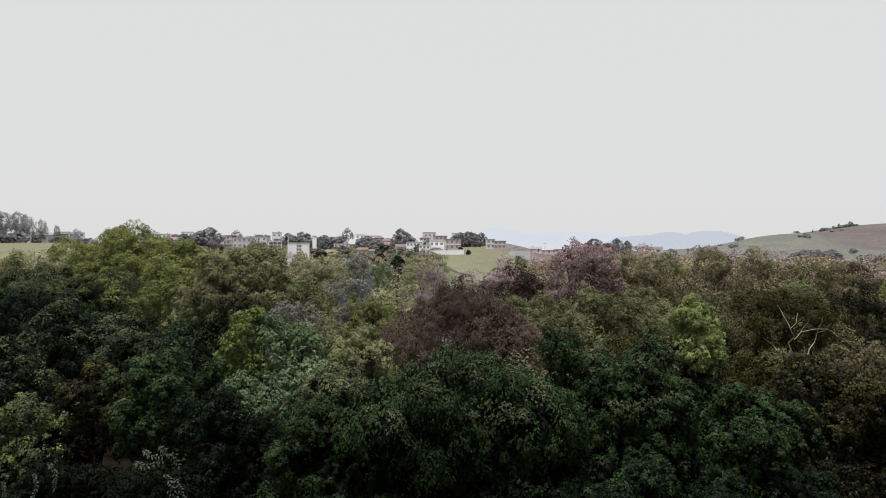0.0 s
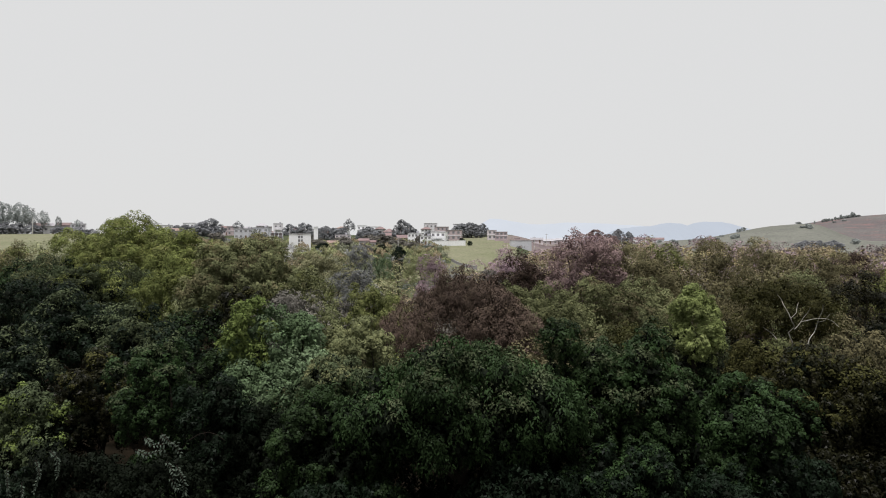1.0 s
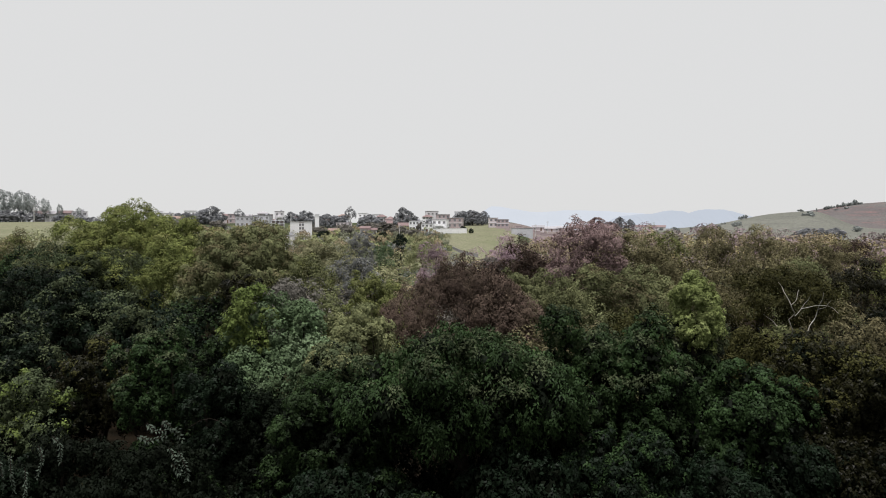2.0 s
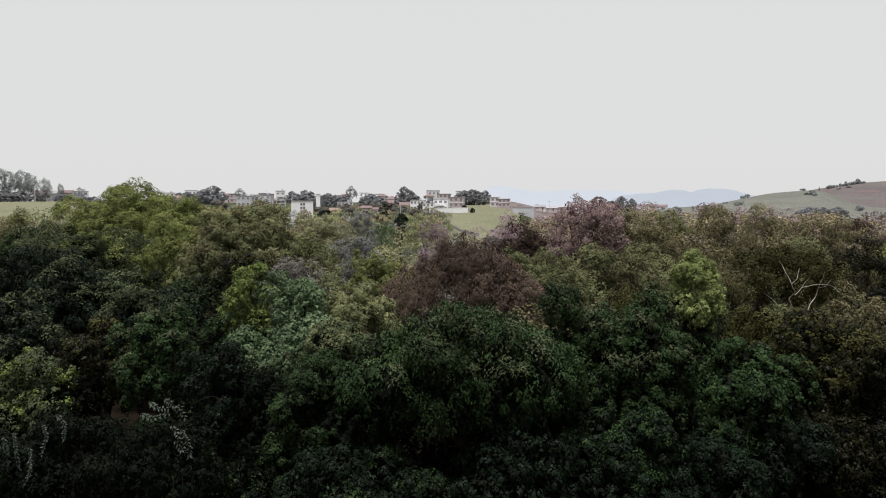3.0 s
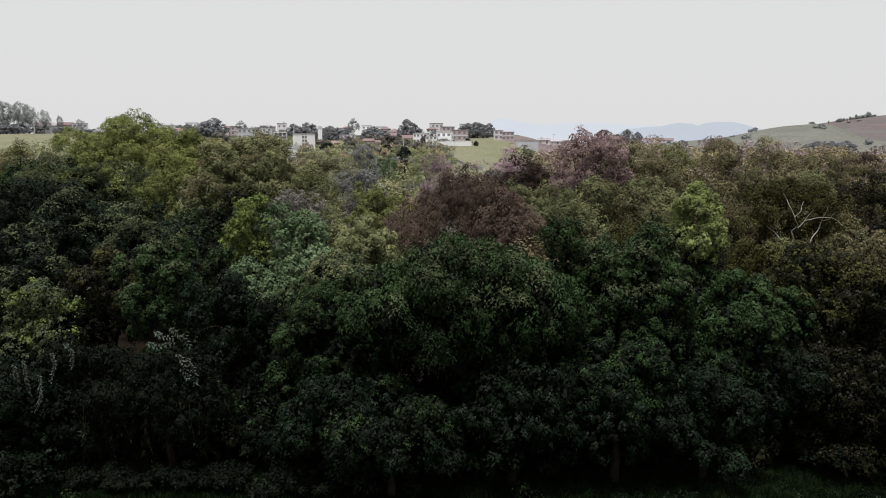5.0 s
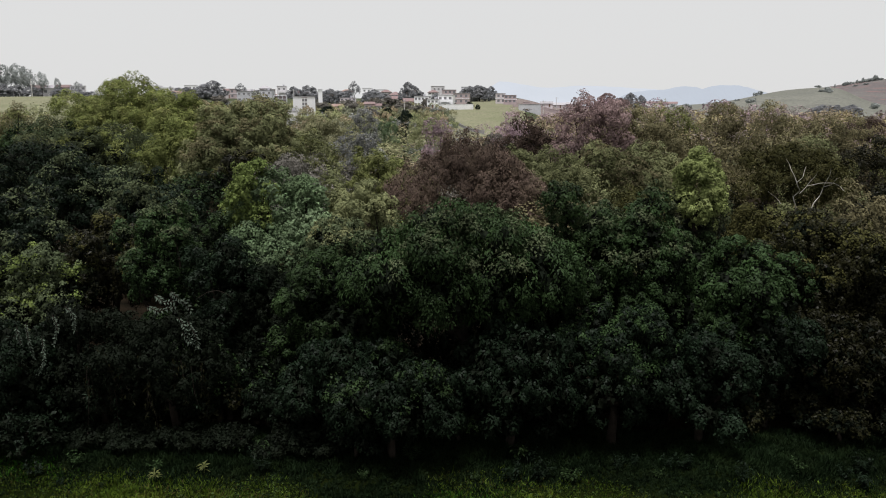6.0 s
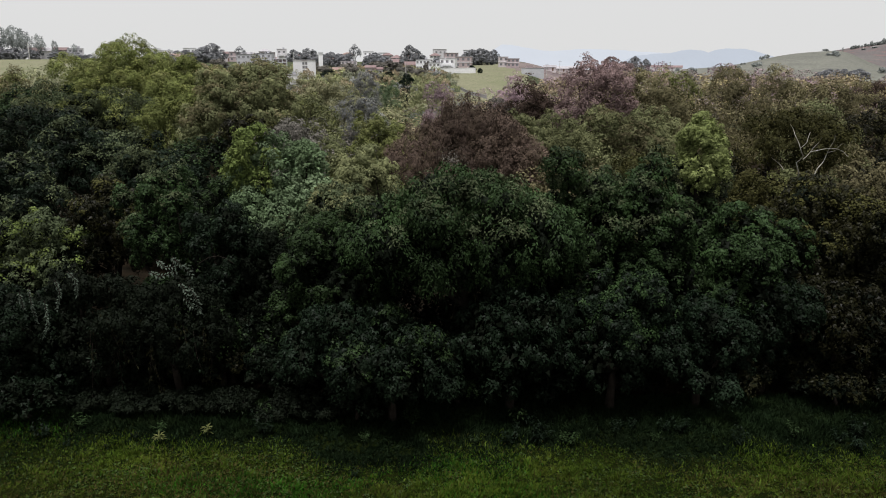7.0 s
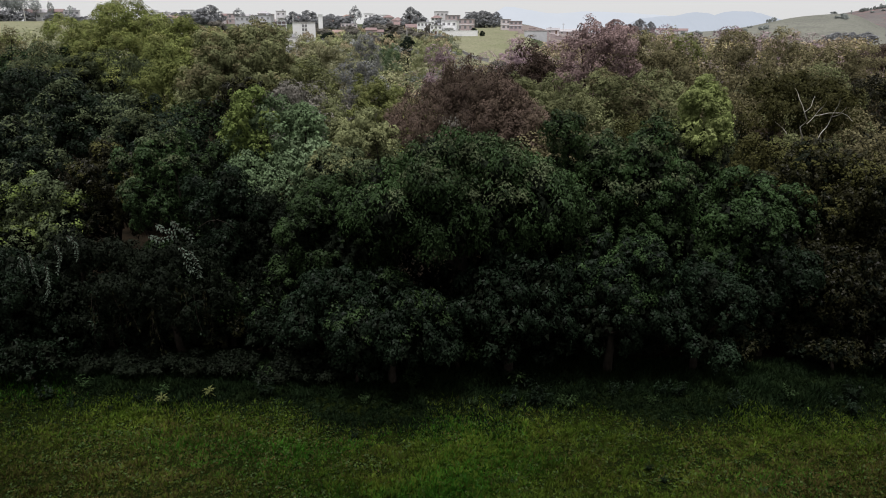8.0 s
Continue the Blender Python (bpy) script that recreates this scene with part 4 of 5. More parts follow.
# ---- plants along the edge of the lawn ----
def pale_plant(x, y, size, seed):
    """A young plant with a whorl of long yellowish leaves."""
    rng = np.random.default_rng(seed)
    thing = tagged(new("young_plant"), "young plant with long pale yellow leaves in grass", "plant", "pale young plants")
    thing.matrix_basis = pose(x, y, zland(x, y))
    v, f = tubes([(bent((0, 0, -0.05), (0.02, 0, size * 0.8), rng, 0.05, 5), np.linspace(0.014, 0.007, 5))], 6)
    part("stem", mesh_of("stem", v, f, 4, LEAF["yellow"], smooth_faces=True), None, thing)
    for i in range(15):
        a, up = i * 2.4 + rng.uniform(-0.3, 0.3), rng.uniform(-0.1, 0.75)
        d = unit(np.array([[math.cos(a), math.sin(a), up]]))
        p = np.array([[0, 0, size * (0.45 + 0.4 * i / 15)]])
        lv = leaf_arrays(p, d, np.array([[0, 0, 1.0]]), np.array([size * rng.uniform(0.42, 0.62)]), np.array([size * 0.13]), 0.3, 0.2)
        part("leaf", mesh_of("leaf", lv, runs(4, 4), 4, LEAF["gold"]), None, thing)
    return thing


pale_plant(-10.08, 21.75, 0.50, 1)
pale_plant(-8.50, 22.15, 0.54, 2)


def weed(x, y, h, seed, mat, label):
    """A clump of broad-leaved weeds."""
    rng = np.random.default_rng(seed)
    thing = tagged(new("weed"), label, "weed", "weeds at the wood's edge")
    thing.matrix_basis = pose(x, y, zland(x, y))
    strokes, leaves = [], []
    for i in range(9):
        a = rng.uniform(0, 6.3)
        end = np.array([math.cos(a) * h * 0.45, math.sin(a) * h * 0.45, h * rng.uniform(0.6, 1.0)])
        line = bent((0, 0, -0.03), end, rng, 0.1, 6)
        strokes.append((line, np.linspace(0.009, 0.004, 6)))
        n = 9
        p = line[rng.integers(2, 6, n)] + rng.normal(0, 0.01, (n, 3))
        d = unit(rng.normal(0, 1, (n, 3)) * np.array([1, 1, 0.4]) + np.array([0, 0, 0.2]))
        leaves.append(leaf_arrays(p, d, np.tile((0, 0, 1.0), (n, 1)), h * rng.uniform(0.18, 0.34, n), h * rng.uniform(0.07, 0.12, n)))
    v, f = tubes(strokes, 4)
    lv = np.concatenate(leaves)
    part("clump", mesh_of("clump", np.concatenate([v, lv]), np.concatenate([f, runs(len(lv), 4) + len(v)]), 4, mat), None, thing)


wr = np.random.default_rng(91)
for i in range(44):
    wx = float(wr.uniform(-16.5, 16.5))
    wy = float(wr.uniform(21.6, 23.8)) if i < 34 else float(wr.uniform(17, 21.6))
    weed(wx, wy, float(wr.uniform(0.3, 0.75)) if i < 34 else float(wr.uniform(0.14, 0.28)), 900 + i, LEAF[("deep", "edge", "deep")[i % 3]],
         "leafy green weed clump beside the trees" if i < 34 else "low weed in the short grass")


# ---- creepers and dead stems on the left-hand trees ----
def creeper(points, seed, leaf=(0.115, 0.058), mat="silver", label="trailing creeper with pale silvery leaf pairs"):
    """A hanging stem with leaves in two ranks."""
    rng = np.random.default_rng(seed)
    thing = tagged(new("creeper"), label, "creeper", "creepers on the trees")
    key = np.array(points, float)
    thing.matrix_basis = pose(*key[0])
    s, fine = np.arange(len(key)), np.linspace(0, len(key) - 1, 8 * len(key))
    line = np.stack([np.interp(fine, s, key[:, c]) for c in range(3)], 1) - key[0]
    line = line + 0.04 * np.stack([np.sin(fine * 2.3 + seed), np.cos(fine * 3.1), np.sin(fine * 1.7)], 1)
    v, f = tubes([(line, np.linspace(0.016, 0.006, len(line)))], 5)
    part("stem", mesh_of("stem", v, f, 4, bark, smooth_faces=True), None, thing)
    size = np.linalg.norm(np.diff(line, axis=0), axis=1).sum()
    n = int(size / (leaf[0] * 0.32))
    at_ = np.linspace(0.05, 1, n) * (len(line) - 1)
    p = np.stack([np.interp(at_, np.arange(len(line)), line[:, c]) for c in range(3)], 1)
    tan = unit(np.gradient(p, axis=0))
    rank = np.where(np.arange(n) % 2 == 0, 1.0, -1.0)[:, None]
    out = unit(np.cross(tan, np.array([0, -1.0, 0.5]))) * rank
    d = unit(out + tan * 0.5 + np.array([0, -0.15, -0.2]) + rng.normal(0, 0.35, (n, 3)))
    lv = leaf_arrays(p, d, unit(np.array([[0, -0.7, 0.8]]) + rng.normal(0, 0.2, (n, 3))), leaf[0] * rng.uniform(0.7, 1.2, n), leaf[1] * rng.uniform(0.8, 1.2, n), 0.15, 0.15)
    part("leaf_spray", mesh_of("leaf_spray", lv, runs(len(lv), 4), 4, LEAF[mat]), None, thing)


creeper([(-17.46, 24.30, 4.04), (-16.85, 24.30, 4.28), (-16.04, 24.30, 4.45)], 40)
creeper([(-15.48, 24.10, 5.05), (-15.39, 24.10, 4.29), (-15.43, 24.10, 3.66)], 41)
creeper([(-15.97, 24.30, 4.80), (-15.87, 24.30, 4.10), (-15.96, 24.30, 3.39)], 42)
creeper([(-13.95, 24.10, 5.68), (-13.68, 24.10, 5.34), (-13.71, 24.10, 4.72)], 43)
creeper([(-14.55, 24.20, 5.30), (-14.38, 24.20, 4.73), (-14.58, 24.20, 4.15)], 44)
creeper([(-15.02, 24.10, 4.53), (-14.93, 24.10, 3.48), (-15.28, 24.10, 3.00)], 45)
creeper([(-10.90, 24.70, 5.99), (-10.49, 24.70, 5.65), (-9.71, 24.70, 5.77)], 46, (0.15, 0.07))
creeper([(-10.27, 24.70, 6.11), (-9.92, 24.70, 5.84), (-9.59, 24.70, 5.38)], 47, (0.15, 0.07))
creeper([(-11.13, 24.60, 5.56), (-10.71, 24.60, 5.33), (-10.13, 24.60, 5.57)], 48, (0.15, 0.07))
creeper([(-9.64, 24.60, 5.00), (-9.43, 24.60, 4.42), (-9.35, 24.60, 3.88)], 49, (0.15, 0.07))
creeper([(-9.96, 24.70, 4.50), (-9.72, 24.70, 4.14), (-9.55, 24.70, 4.03)], 50, (0.15, 0.07))
creeper([(-10.07, 24.60, 5.11), (-9.78, 24.60, 4.76), (-9.58, 24.60, 4.30)], 51, (0.15, 0.07))


def bare_twigs():
    """Arching dead stems and dry strands that hang from the left-hand trees."""
    rng = np.random.default_rng(66)
    arch = np.array([(-9.53, 25.50, 5.64), (-9.15, 25.50, 5.87), (-8.77, 25.50, 5.94), (-8.45, 25.50, 5.83), (-8.16, 25.50, 5.61)])
    thing = tagged(new("dead_branch"), "thin arching bare grey branch", "branch")
    thing.matrix_basis = pose(*arch[0])
    v, f = tubes([(arch - arch[0], np.linspace(0.013, 0.006, 5))], 6)
    part("stem", mesh_of("stem", v, f, 4, bark, smooth_faces=True), None, thing)
    for i in range(38):
        middle = i >= 26
        x = rng.uniform(-1.2, 3.0) if middle else rng.uniform(-14.2, -9.0)
        top = rng.uniform(5.0, 6.2) if middle else rng.uniform(2.2, 4.0)
        y = (25.0 if middle else 24.2) + rng.uniform(-0.3, 0.4)
        drop = rng.uniform(0.8, 1.9)
        line = bent((0, 0, 0), (rng.normal(0, 0.25), rng.normal(0, 0.1), -drop), rng, 0.08, 8)
        vine = tagged(new("dry_vine"), "dry brownish vine strand hanging from the branches", "vine", "hanging dry vines")
        vine.matrix_basis = pose(x, y, top)
        v, f = tubes([(line, np.linspace(0.014, 0.006, 8))], 4)
        part("strand", mesh_of("strand", v, f, 4, bark), None, vine)
        n = 26
        p = line[rng.integers(0, 8, n)] + rng.normal(0, 0.05, (n, 3))
        d = unit(rng.normal(0, 0.6, (n, 3)) + np.array([0, 0, -1.0]))
        lv = leaf_arrays(p, d, unit(rng.normal(0, 1, (n, 3)) + np.array([0, -0.8, 0.3])), rng.uniform(0.12, 0.24, n), rng.uniform(0.03, 0.07, n))
        part("dry_foliage", mesh_of("dry_foliage", lv, runs(len(lv), 4), 4, LEAF["dusk" if i % 3 else "deep"]), None, vine)


bare_twigs()


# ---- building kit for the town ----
# wall tones are paled and tinted lilac: distance haze put into the colour
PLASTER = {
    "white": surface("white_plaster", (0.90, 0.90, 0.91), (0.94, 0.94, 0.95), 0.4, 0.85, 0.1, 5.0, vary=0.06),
    "cream": surface("hazed_cream_plaster", (0.70, 0.68, 0.695), (0.77, 0.75, 0.765), 0.4, 0.85, 0.1, 5.0, vary=0.10),
    "pink": surface("hazed_pink_plaster", (0.62, 0.56, 0.575), (0.70, 0.64, 0.655), 0.4, 0.85, 0.1, 5.0, vary=0.10),
    "grey": surface("hazed_grey_render", (0.50, 0.50, 0.53), (0.58, 0.58, 0.61), 0.4, 0.9, 0.1, 5.0, vary=0.10),
    "concrete": surface("hazed_concrete", (0.72, 0.73, 0.77), (0.80, 0.81, 0.84), 0.3, 0.9, 0.2, 4.0, vary=0.08),
    "brick": surface("hazed_brick_wall", (0.44, 0.36, 0.365), (0.52, 0.44, 0.445), 0.5, 0.9, 0.3, 6.0, vary=0.10),
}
ROOF = {
    "red_tile": surface("red_clay_tiles", (0.150, 0.105, 0.102), (0.190, 0.138, 0.134), 0.5, 0.9, 0.4, 3.0, vary=0.12),
    "brown_tile": surface("brown_tiles", (0.20, 0.14, 0.12), (0.27, 0.20, 0.17), 0.5, 0.9, 0.4, 3.0, vary=0.10),
    "grey_tile": surface("fibre_cement_sheets", (0.26, 0.25, 0.26), (0.33, 0.32, 0.33), 0.5, 0.85, 0.3, 3.0, vary=0.10),
}
# glass is lifted from near-black, with haze put into its colour too
glass = surface("hazed_window_glass", (0.16, 0.16, 0.17), (0.22, 0.22, 0.24), 0.5, 0.15, 0.0, 3.0, 0.5)
frame_paint = surface("window_frame_paint", (0.62, 0.61, 0.60), (0.70, 0.69, 0.68), 1.0, 0.6, 0.05, 9.0)
roof_screed = surface("weathered_roof_screed", (0.30, 0.29, 0.30), (0.40, 0.39, 0.40), 0.4, 0.9, 0.2, 4.0, vary=0.10)
door_wood = surface("door_wood", (0.16, 0.10, 0.07), (0.22, 0.14, 0.10), 1.0, 0.7, 0.1, 9.0)
steel = surface("weathered_steel", (0.28, 0.29, 0.30), (0.36, 0.36, 0.36), 2.0, 0.6, 0.1, 9.0)
pole_concrete = surface("pole_concrete", (0.50, 0.49, 0.47), (0.58, 0.57, 0.55), 1.0, 0.9, 0.1, 9.0)


def box(bm, x0, x1, y0, y1, z0, z1, bevel=0.0):
    made = bmesh.ops.create_cube(bm, size=1.0)
    m = Matrix.Translation(((x0 + x1) / 2, (y0 + y1) / 2, (z0 + z1) / 2)) @ Matrix.Diagonal((x1 - x0, y1 - y0, z1 - z0, 1))
    bmesh.ops.transform(bm, matrix=m, verts=made["verts"])
    if bevel:
        edges = list({e for v in made["verts"] for e in v.link_edges})
        bmesh.ops.bevel(bm, geom=edges, offset=bevel, segments=1, affect="EDGES")
    return bm


def box_mesh(name, mat, *args):
    bm = box(bmesh.new(), *args)
    me = bpy.data.meshes.new(name)
    bm.to_mesh(me)
    bm.free()
    me.materials.append(mat)
    return me


WINDOW = {
    "frame": None, "pane": None,
}


def window_meshes():
    """One frame with a crossbar, and its pane, 1 m by 1 m, centred, facing -y."""
    bm = bmesh.new()
    for a in (-0.5, 0.44):
        box(bm, a, a + 0.06, -0.05, 0.06, -0.5, 0.5)
        box(bm, -0.44, 0.44, -0.05, 0.06, a, a + 0.06)
    box(bm, -0.025, 0.025, -0.03, 0.05, -0.44, 0.44)
    me = bpy.data.meshes.new("window")
    bm.to_mesh(me)
    bm.free()
    me.materials.append(frame_paint)
    WINDOW["frame"] = me
    WINDOW["pane"] = box_mesh("pane", glass, -0.44, 0.44, 0.0, 0.03, -0.44, 0.44)


window_meshes()


def window(parent, x, y, z, w, h, turn=0):
    f = part("window", WINDOW["frame"], None, parent)
    f.matrix_basis = pose(x, y, z, 0, 0, turn) @ Matrix.Diagonal((w, 1, h, 1))
    p = part("pane", WINDOW["pane"], None, f)
    return f


def prism_roof(w, d, eave, rise, hip, over=0.35, thick=0.14):
    """A pitched roof with thickness over a w by d plan; the ridge runs along x."""
    bm = bmesh.new()
    a, b = w / 2 + over, d / 2 + over
    r = a - (b * 0.9 if hip else 0.0)
    r = max(r, 0.3)
    rings = []
    for dz in (0.0, -thick):
        z0, z1 = eave + dz - over * rise / (d / 2), eave + rise + dz
        rings.append([bm.verts.new(c) for c in ((-a, -b, z0), (a, -b, z0), (a, b, z0), (-a, b, z0), (-r, 0, z1), (r, 0, z1))])
    faces = ((0, 1, 5, 4), (2, 3, 4, 5), (1, 2, 5), (3, 0, 4))
    for f in faces:
        if len(f) == 3 and not hip:
            continue
        bm.faces.new([rings[0][i] for i in f])
        bm.faces.new([rings[1][i] for i in reversed(f)])
    for i in range(4):
        j = (i + 1) % 4
        if not hip and i in (1, 3):
            k = 5 if i == 1 else 4
            for p, q in ((i, k), (k, j)):
                bm.faces.new((rings[0][p], rings[1][p], rings[1][q], rings[0][q]))
        else:
            bm.faces.new((rings[0][i], rings[1][i], rings[1][j], rings[0][j]))
    bmesh.ops.recalc_face_normals(bm, faces=bm.faces)
    return bm


HOUSE_LABEL = {
    "flat": "plastered house with a flat roof and parapet",
    "gable": "small house under a pitched tiled roof",
    "hip": "house under a low hipped tiled roof",
    "brick": "unfinished brick house with bare concrete slabs",
    "frame": "bare concrete frame of an unfinished building",
    "white_block": "tall white block with a strip of stair windows",
    "shed": "low long shed with plain walls",
}
WORD = {"white": "white", "cream": "cream", "pink": "pinkish", "grey": "grey", "concrete": "grey concrete", "brick": "red brick"}
house_count = 0


def house(x, y, w, h, kind, wall, roof, floors, cols):
    """A house whose front faces the valley: width w, full height h, on the slope at x, y."""
    global house_count
    house_count += 1
    rng = np.random.default_rng(1000 + house_count)
    d = w * rng.uniform(0.7, 1.0)
    turn = math.degrees(math.atan2(-x, y)) * 0.6 + rng.uniform(-14, 14)
    thing = tagged(new("house"), WORD[wall] + " " + HOUSE_LABEL[kind], "house", "houses of the town")
    thing.matrix_basis = pose(x, y, zland(x, y), 0, 0, turn)
    pitched = kind in ("gable", "hip") or (kind == "shed" and roof != "-")
    rise = (0.16 if kind == "shed" else 0.24) * d if pitched else 0
    rise = min(rise, h * 0.4)
    eave = h - rise
    foot = -1.6
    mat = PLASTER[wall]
    if kind == "frame":
        step = (h - 0.2) / floors
        for f in range(floors + 1):
            part("slab", box(bmesh.new(), -w / 2, w / 2, -d / 2, d / 2, f * step - 0.02, f * step + 0.2, 0.02), mat, thing)
        for i in range(cols + 1):
            for j in range(2):
                cx, cy = -w / 2 + 0.2 + i * (w - 0.4) / cols, (-d / 2 + 0.2, d / 2 - 0.2)[j]
                part("column", box(bmesh.new(), cx - 0.14, cx + 0.14, cy - 0.14, cy + 0.14, foot, h - 0.1), mat, thing)
        part("wall", box(bmesh.new(), -w / 2 + 0.3, w / 2 - 0.3, d / 2 - 1.0, d / 2 - 0.8, foot, h - 0.3), PLASTER["brick"], thing)
        return thing
    bm = box(bmesh.new(), -w / 2, w / 2, -d / 2, d / 2, foot, eave, 0.03)
    if kind == "gable" or (kind == "shed" and pitched):
        for sx in (-w / 2, w / 2 - 0.2):
            g = [bm.verts.new(c) for c in ((sx, -d / 2, eave - 0.04), (sx, d / 2, eave - 0.04), (sx, 0, h - 0.1),
                                           (sx + 0.2, -d / 2, eave - 0.04), (sx + 0.2, d / 2, eave - 0.04), (sx + 0.2, 0, h - 0.1))]
            for f in ((0, 1, 2), (5, 4, 3), (0, 3, 4, 1), (1, 4, 5, 2), (2, 5, 3, 0)):
                bm.faces.new([g[i] for i in f])
        bmesh.ops.recalc_face_normals(bm, faces=bm.faces)
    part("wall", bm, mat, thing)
    if pitched:
        part("roof", prism_roof(w, d, eave, rise, kind == "hip"), ROOF[roof], thing)
    elif kind != "shed":
        part("roof", box(bmesh.new(), -w / 2 - 0.15, w / 2 + 0.15, -d / 2 - 0.15, d / 2 + 0.15, h - 0.003, h + 0.16, 0.02), roof_screed, thing)
        if rng.uniform() < 0.5 and kind == "flat":
            tank = bmesh.new()
            bmesh.ops.create_cone(tank, cap_ends=True, segments=12, radius1=0.55, radius2=0.68, depth=0.9)
            bmesh.ops.translate(tank, vec=(w * 0.2, d * 0.1, h + 0.61), verts=tank.verts)
            part("water_tank", tank, PLASTER["grey"], thing, "round water tank on the roof")
    else:
        part("roof", box(bmesh.new(), -w / 2 - 0.1, w / 2 + 0.1, -d / 2 - 0.1, d / 2 + 0.1, h - 0.003, h + 0.1, 0.02), roof_screed, thing)
    if kind == "white_block":
        for f in range(floors):
            for c in (-0.55, 0.55):
                window(thing, c, -d / 2 - 0.012, h * (0.42 + 0.2 * f), 0.9, h * 0.15)
        part("band", box(bmesh.new(), -1.15, 1.15, -d / 2 - 0.05, -d / 2 + 0.05, h * 0.94, h * 0.97), PLASTER["brick"], thing)
        return thing
    level = eave / floors
    for f in range(floors):
        for c in range(cols):
            cx = -w / 2 + (c + 0.5) * w / cols
            if f == 0 and c == cols // 2 and kind != "brick":
                part("door", box(bmesh.new(), cx - 0.45, cx + 0.45, -d / 2 - 0.05, -d / 2 + 0.04, 0.0, min(2.05, level * 0.85), 0.01), door_wood, thing)
                continue
            if kind == "brick":
                # a solid dark panel paints the shade inside an empty opening
                part("opening", box(bmesh.new(), cx - 0.6, cx + 0.6, -d / 2 - 0.012, -d / 2 + 0.05, f * level + level * 0.32, f * level + level * 0.78), glass, thing, "dark panel painted as an empty window opening")
            else:
                window(thing, cx, -d / 2 - 0.012, (f + 0.56) * level, min(1.3, w / cols * 0.6), min(1.2, level * 0.45))
        if kind == "brick" and f:
            part("slab", box(bmesh.new(), -w / 2 - 0.12, w / 2 + 0.12, -d / 2 - 0.12, d / 2 + 0.12, f * level - 0.12, f * level + 0.12), PLASTER["concrete"], thing)
    for s in (-1, 1):
        window(thing, s * (w / 2 + 0.012), 0, eave * 0.6, 1.0, min(1.1, eave * 0.25), 90 * s)
    if kind == "flat" and floors == 2 and rng.uniform() < 0.6:
        part("balcony", box(bmesh.new(), -w * 0.3, w * 0.3, -d / 2 - 1.0, -d / 2 - 0.002, level - 0.1, level + 0.06), PLASTER["concrete"], thing)
        part("railing", box(bmesh.new(), -w * 0.3, w * 0.3, -d / 2 - 1.0, -d / 2 - 0.9, level + 0.055, level + 0.95), mat, thing)
    return thing


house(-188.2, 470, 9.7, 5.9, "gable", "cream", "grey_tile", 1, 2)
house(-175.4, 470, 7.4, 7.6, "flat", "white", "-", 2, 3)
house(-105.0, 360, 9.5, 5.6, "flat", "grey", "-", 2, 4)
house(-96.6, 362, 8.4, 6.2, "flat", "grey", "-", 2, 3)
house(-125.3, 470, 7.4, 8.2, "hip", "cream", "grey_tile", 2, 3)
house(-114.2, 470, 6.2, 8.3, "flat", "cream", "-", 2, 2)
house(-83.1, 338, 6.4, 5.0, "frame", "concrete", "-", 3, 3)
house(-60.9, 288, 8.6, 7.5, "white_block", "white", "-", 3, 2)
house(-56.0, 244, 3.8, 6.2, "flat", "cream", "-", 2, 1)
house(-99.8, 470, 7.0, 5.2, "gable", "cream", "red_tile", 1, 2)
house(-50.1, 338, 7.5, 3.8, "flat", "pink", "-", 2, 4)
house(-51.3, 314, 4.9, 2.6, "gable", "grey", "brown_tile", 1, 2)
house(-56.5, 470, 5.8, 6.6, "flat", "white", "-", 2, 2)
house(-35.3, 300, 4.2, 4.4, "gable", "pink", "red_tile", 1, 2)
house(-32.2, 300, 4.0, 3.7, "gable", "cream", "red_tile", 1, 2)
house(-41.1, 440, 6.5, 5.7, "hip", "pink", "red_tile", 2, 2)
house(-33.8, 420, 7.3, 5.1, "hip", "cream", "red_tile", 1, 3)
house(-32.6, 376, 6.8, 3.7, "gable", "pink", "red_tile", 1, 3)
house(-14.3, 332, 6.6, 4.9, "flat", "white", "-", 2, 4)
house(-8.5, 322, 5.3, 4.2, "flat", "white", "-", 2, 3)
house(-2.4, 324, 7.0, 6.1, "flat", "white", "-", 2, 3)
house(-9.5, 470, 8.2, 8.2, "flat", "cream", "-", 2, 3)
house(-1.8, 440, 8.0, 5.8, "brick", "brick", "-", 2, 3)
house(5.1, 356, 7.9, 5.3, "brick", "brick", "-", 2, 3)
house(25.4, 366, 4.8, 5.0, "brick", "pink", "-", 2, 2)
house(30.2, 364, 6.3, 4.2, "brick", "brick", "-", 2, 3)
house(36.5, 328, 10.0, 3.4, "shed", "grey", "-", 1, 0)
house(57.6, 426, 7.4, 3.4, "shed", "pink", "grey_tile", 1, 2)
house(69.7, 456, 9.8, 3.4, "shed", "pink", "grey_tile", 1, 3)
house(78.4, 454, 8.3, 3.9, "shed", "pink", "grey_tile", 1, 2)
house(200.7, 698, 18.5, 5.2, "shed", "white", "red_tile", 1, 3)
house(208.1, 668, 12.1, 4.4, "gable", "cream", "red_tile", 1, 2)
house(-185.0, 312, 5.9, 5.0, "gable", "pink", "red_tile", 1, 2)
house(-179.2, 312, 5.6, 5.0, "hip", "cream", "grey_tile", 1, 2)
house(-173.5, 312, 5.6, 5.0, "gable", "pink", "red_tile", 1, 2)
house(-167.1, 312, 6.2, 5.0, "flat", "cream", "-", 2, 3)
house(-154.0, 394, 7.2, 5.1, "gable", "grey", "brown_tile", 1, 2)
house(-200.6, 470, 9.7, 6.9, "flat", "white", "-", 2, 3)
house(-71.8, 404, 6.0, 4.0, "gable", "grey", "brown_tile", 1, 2)
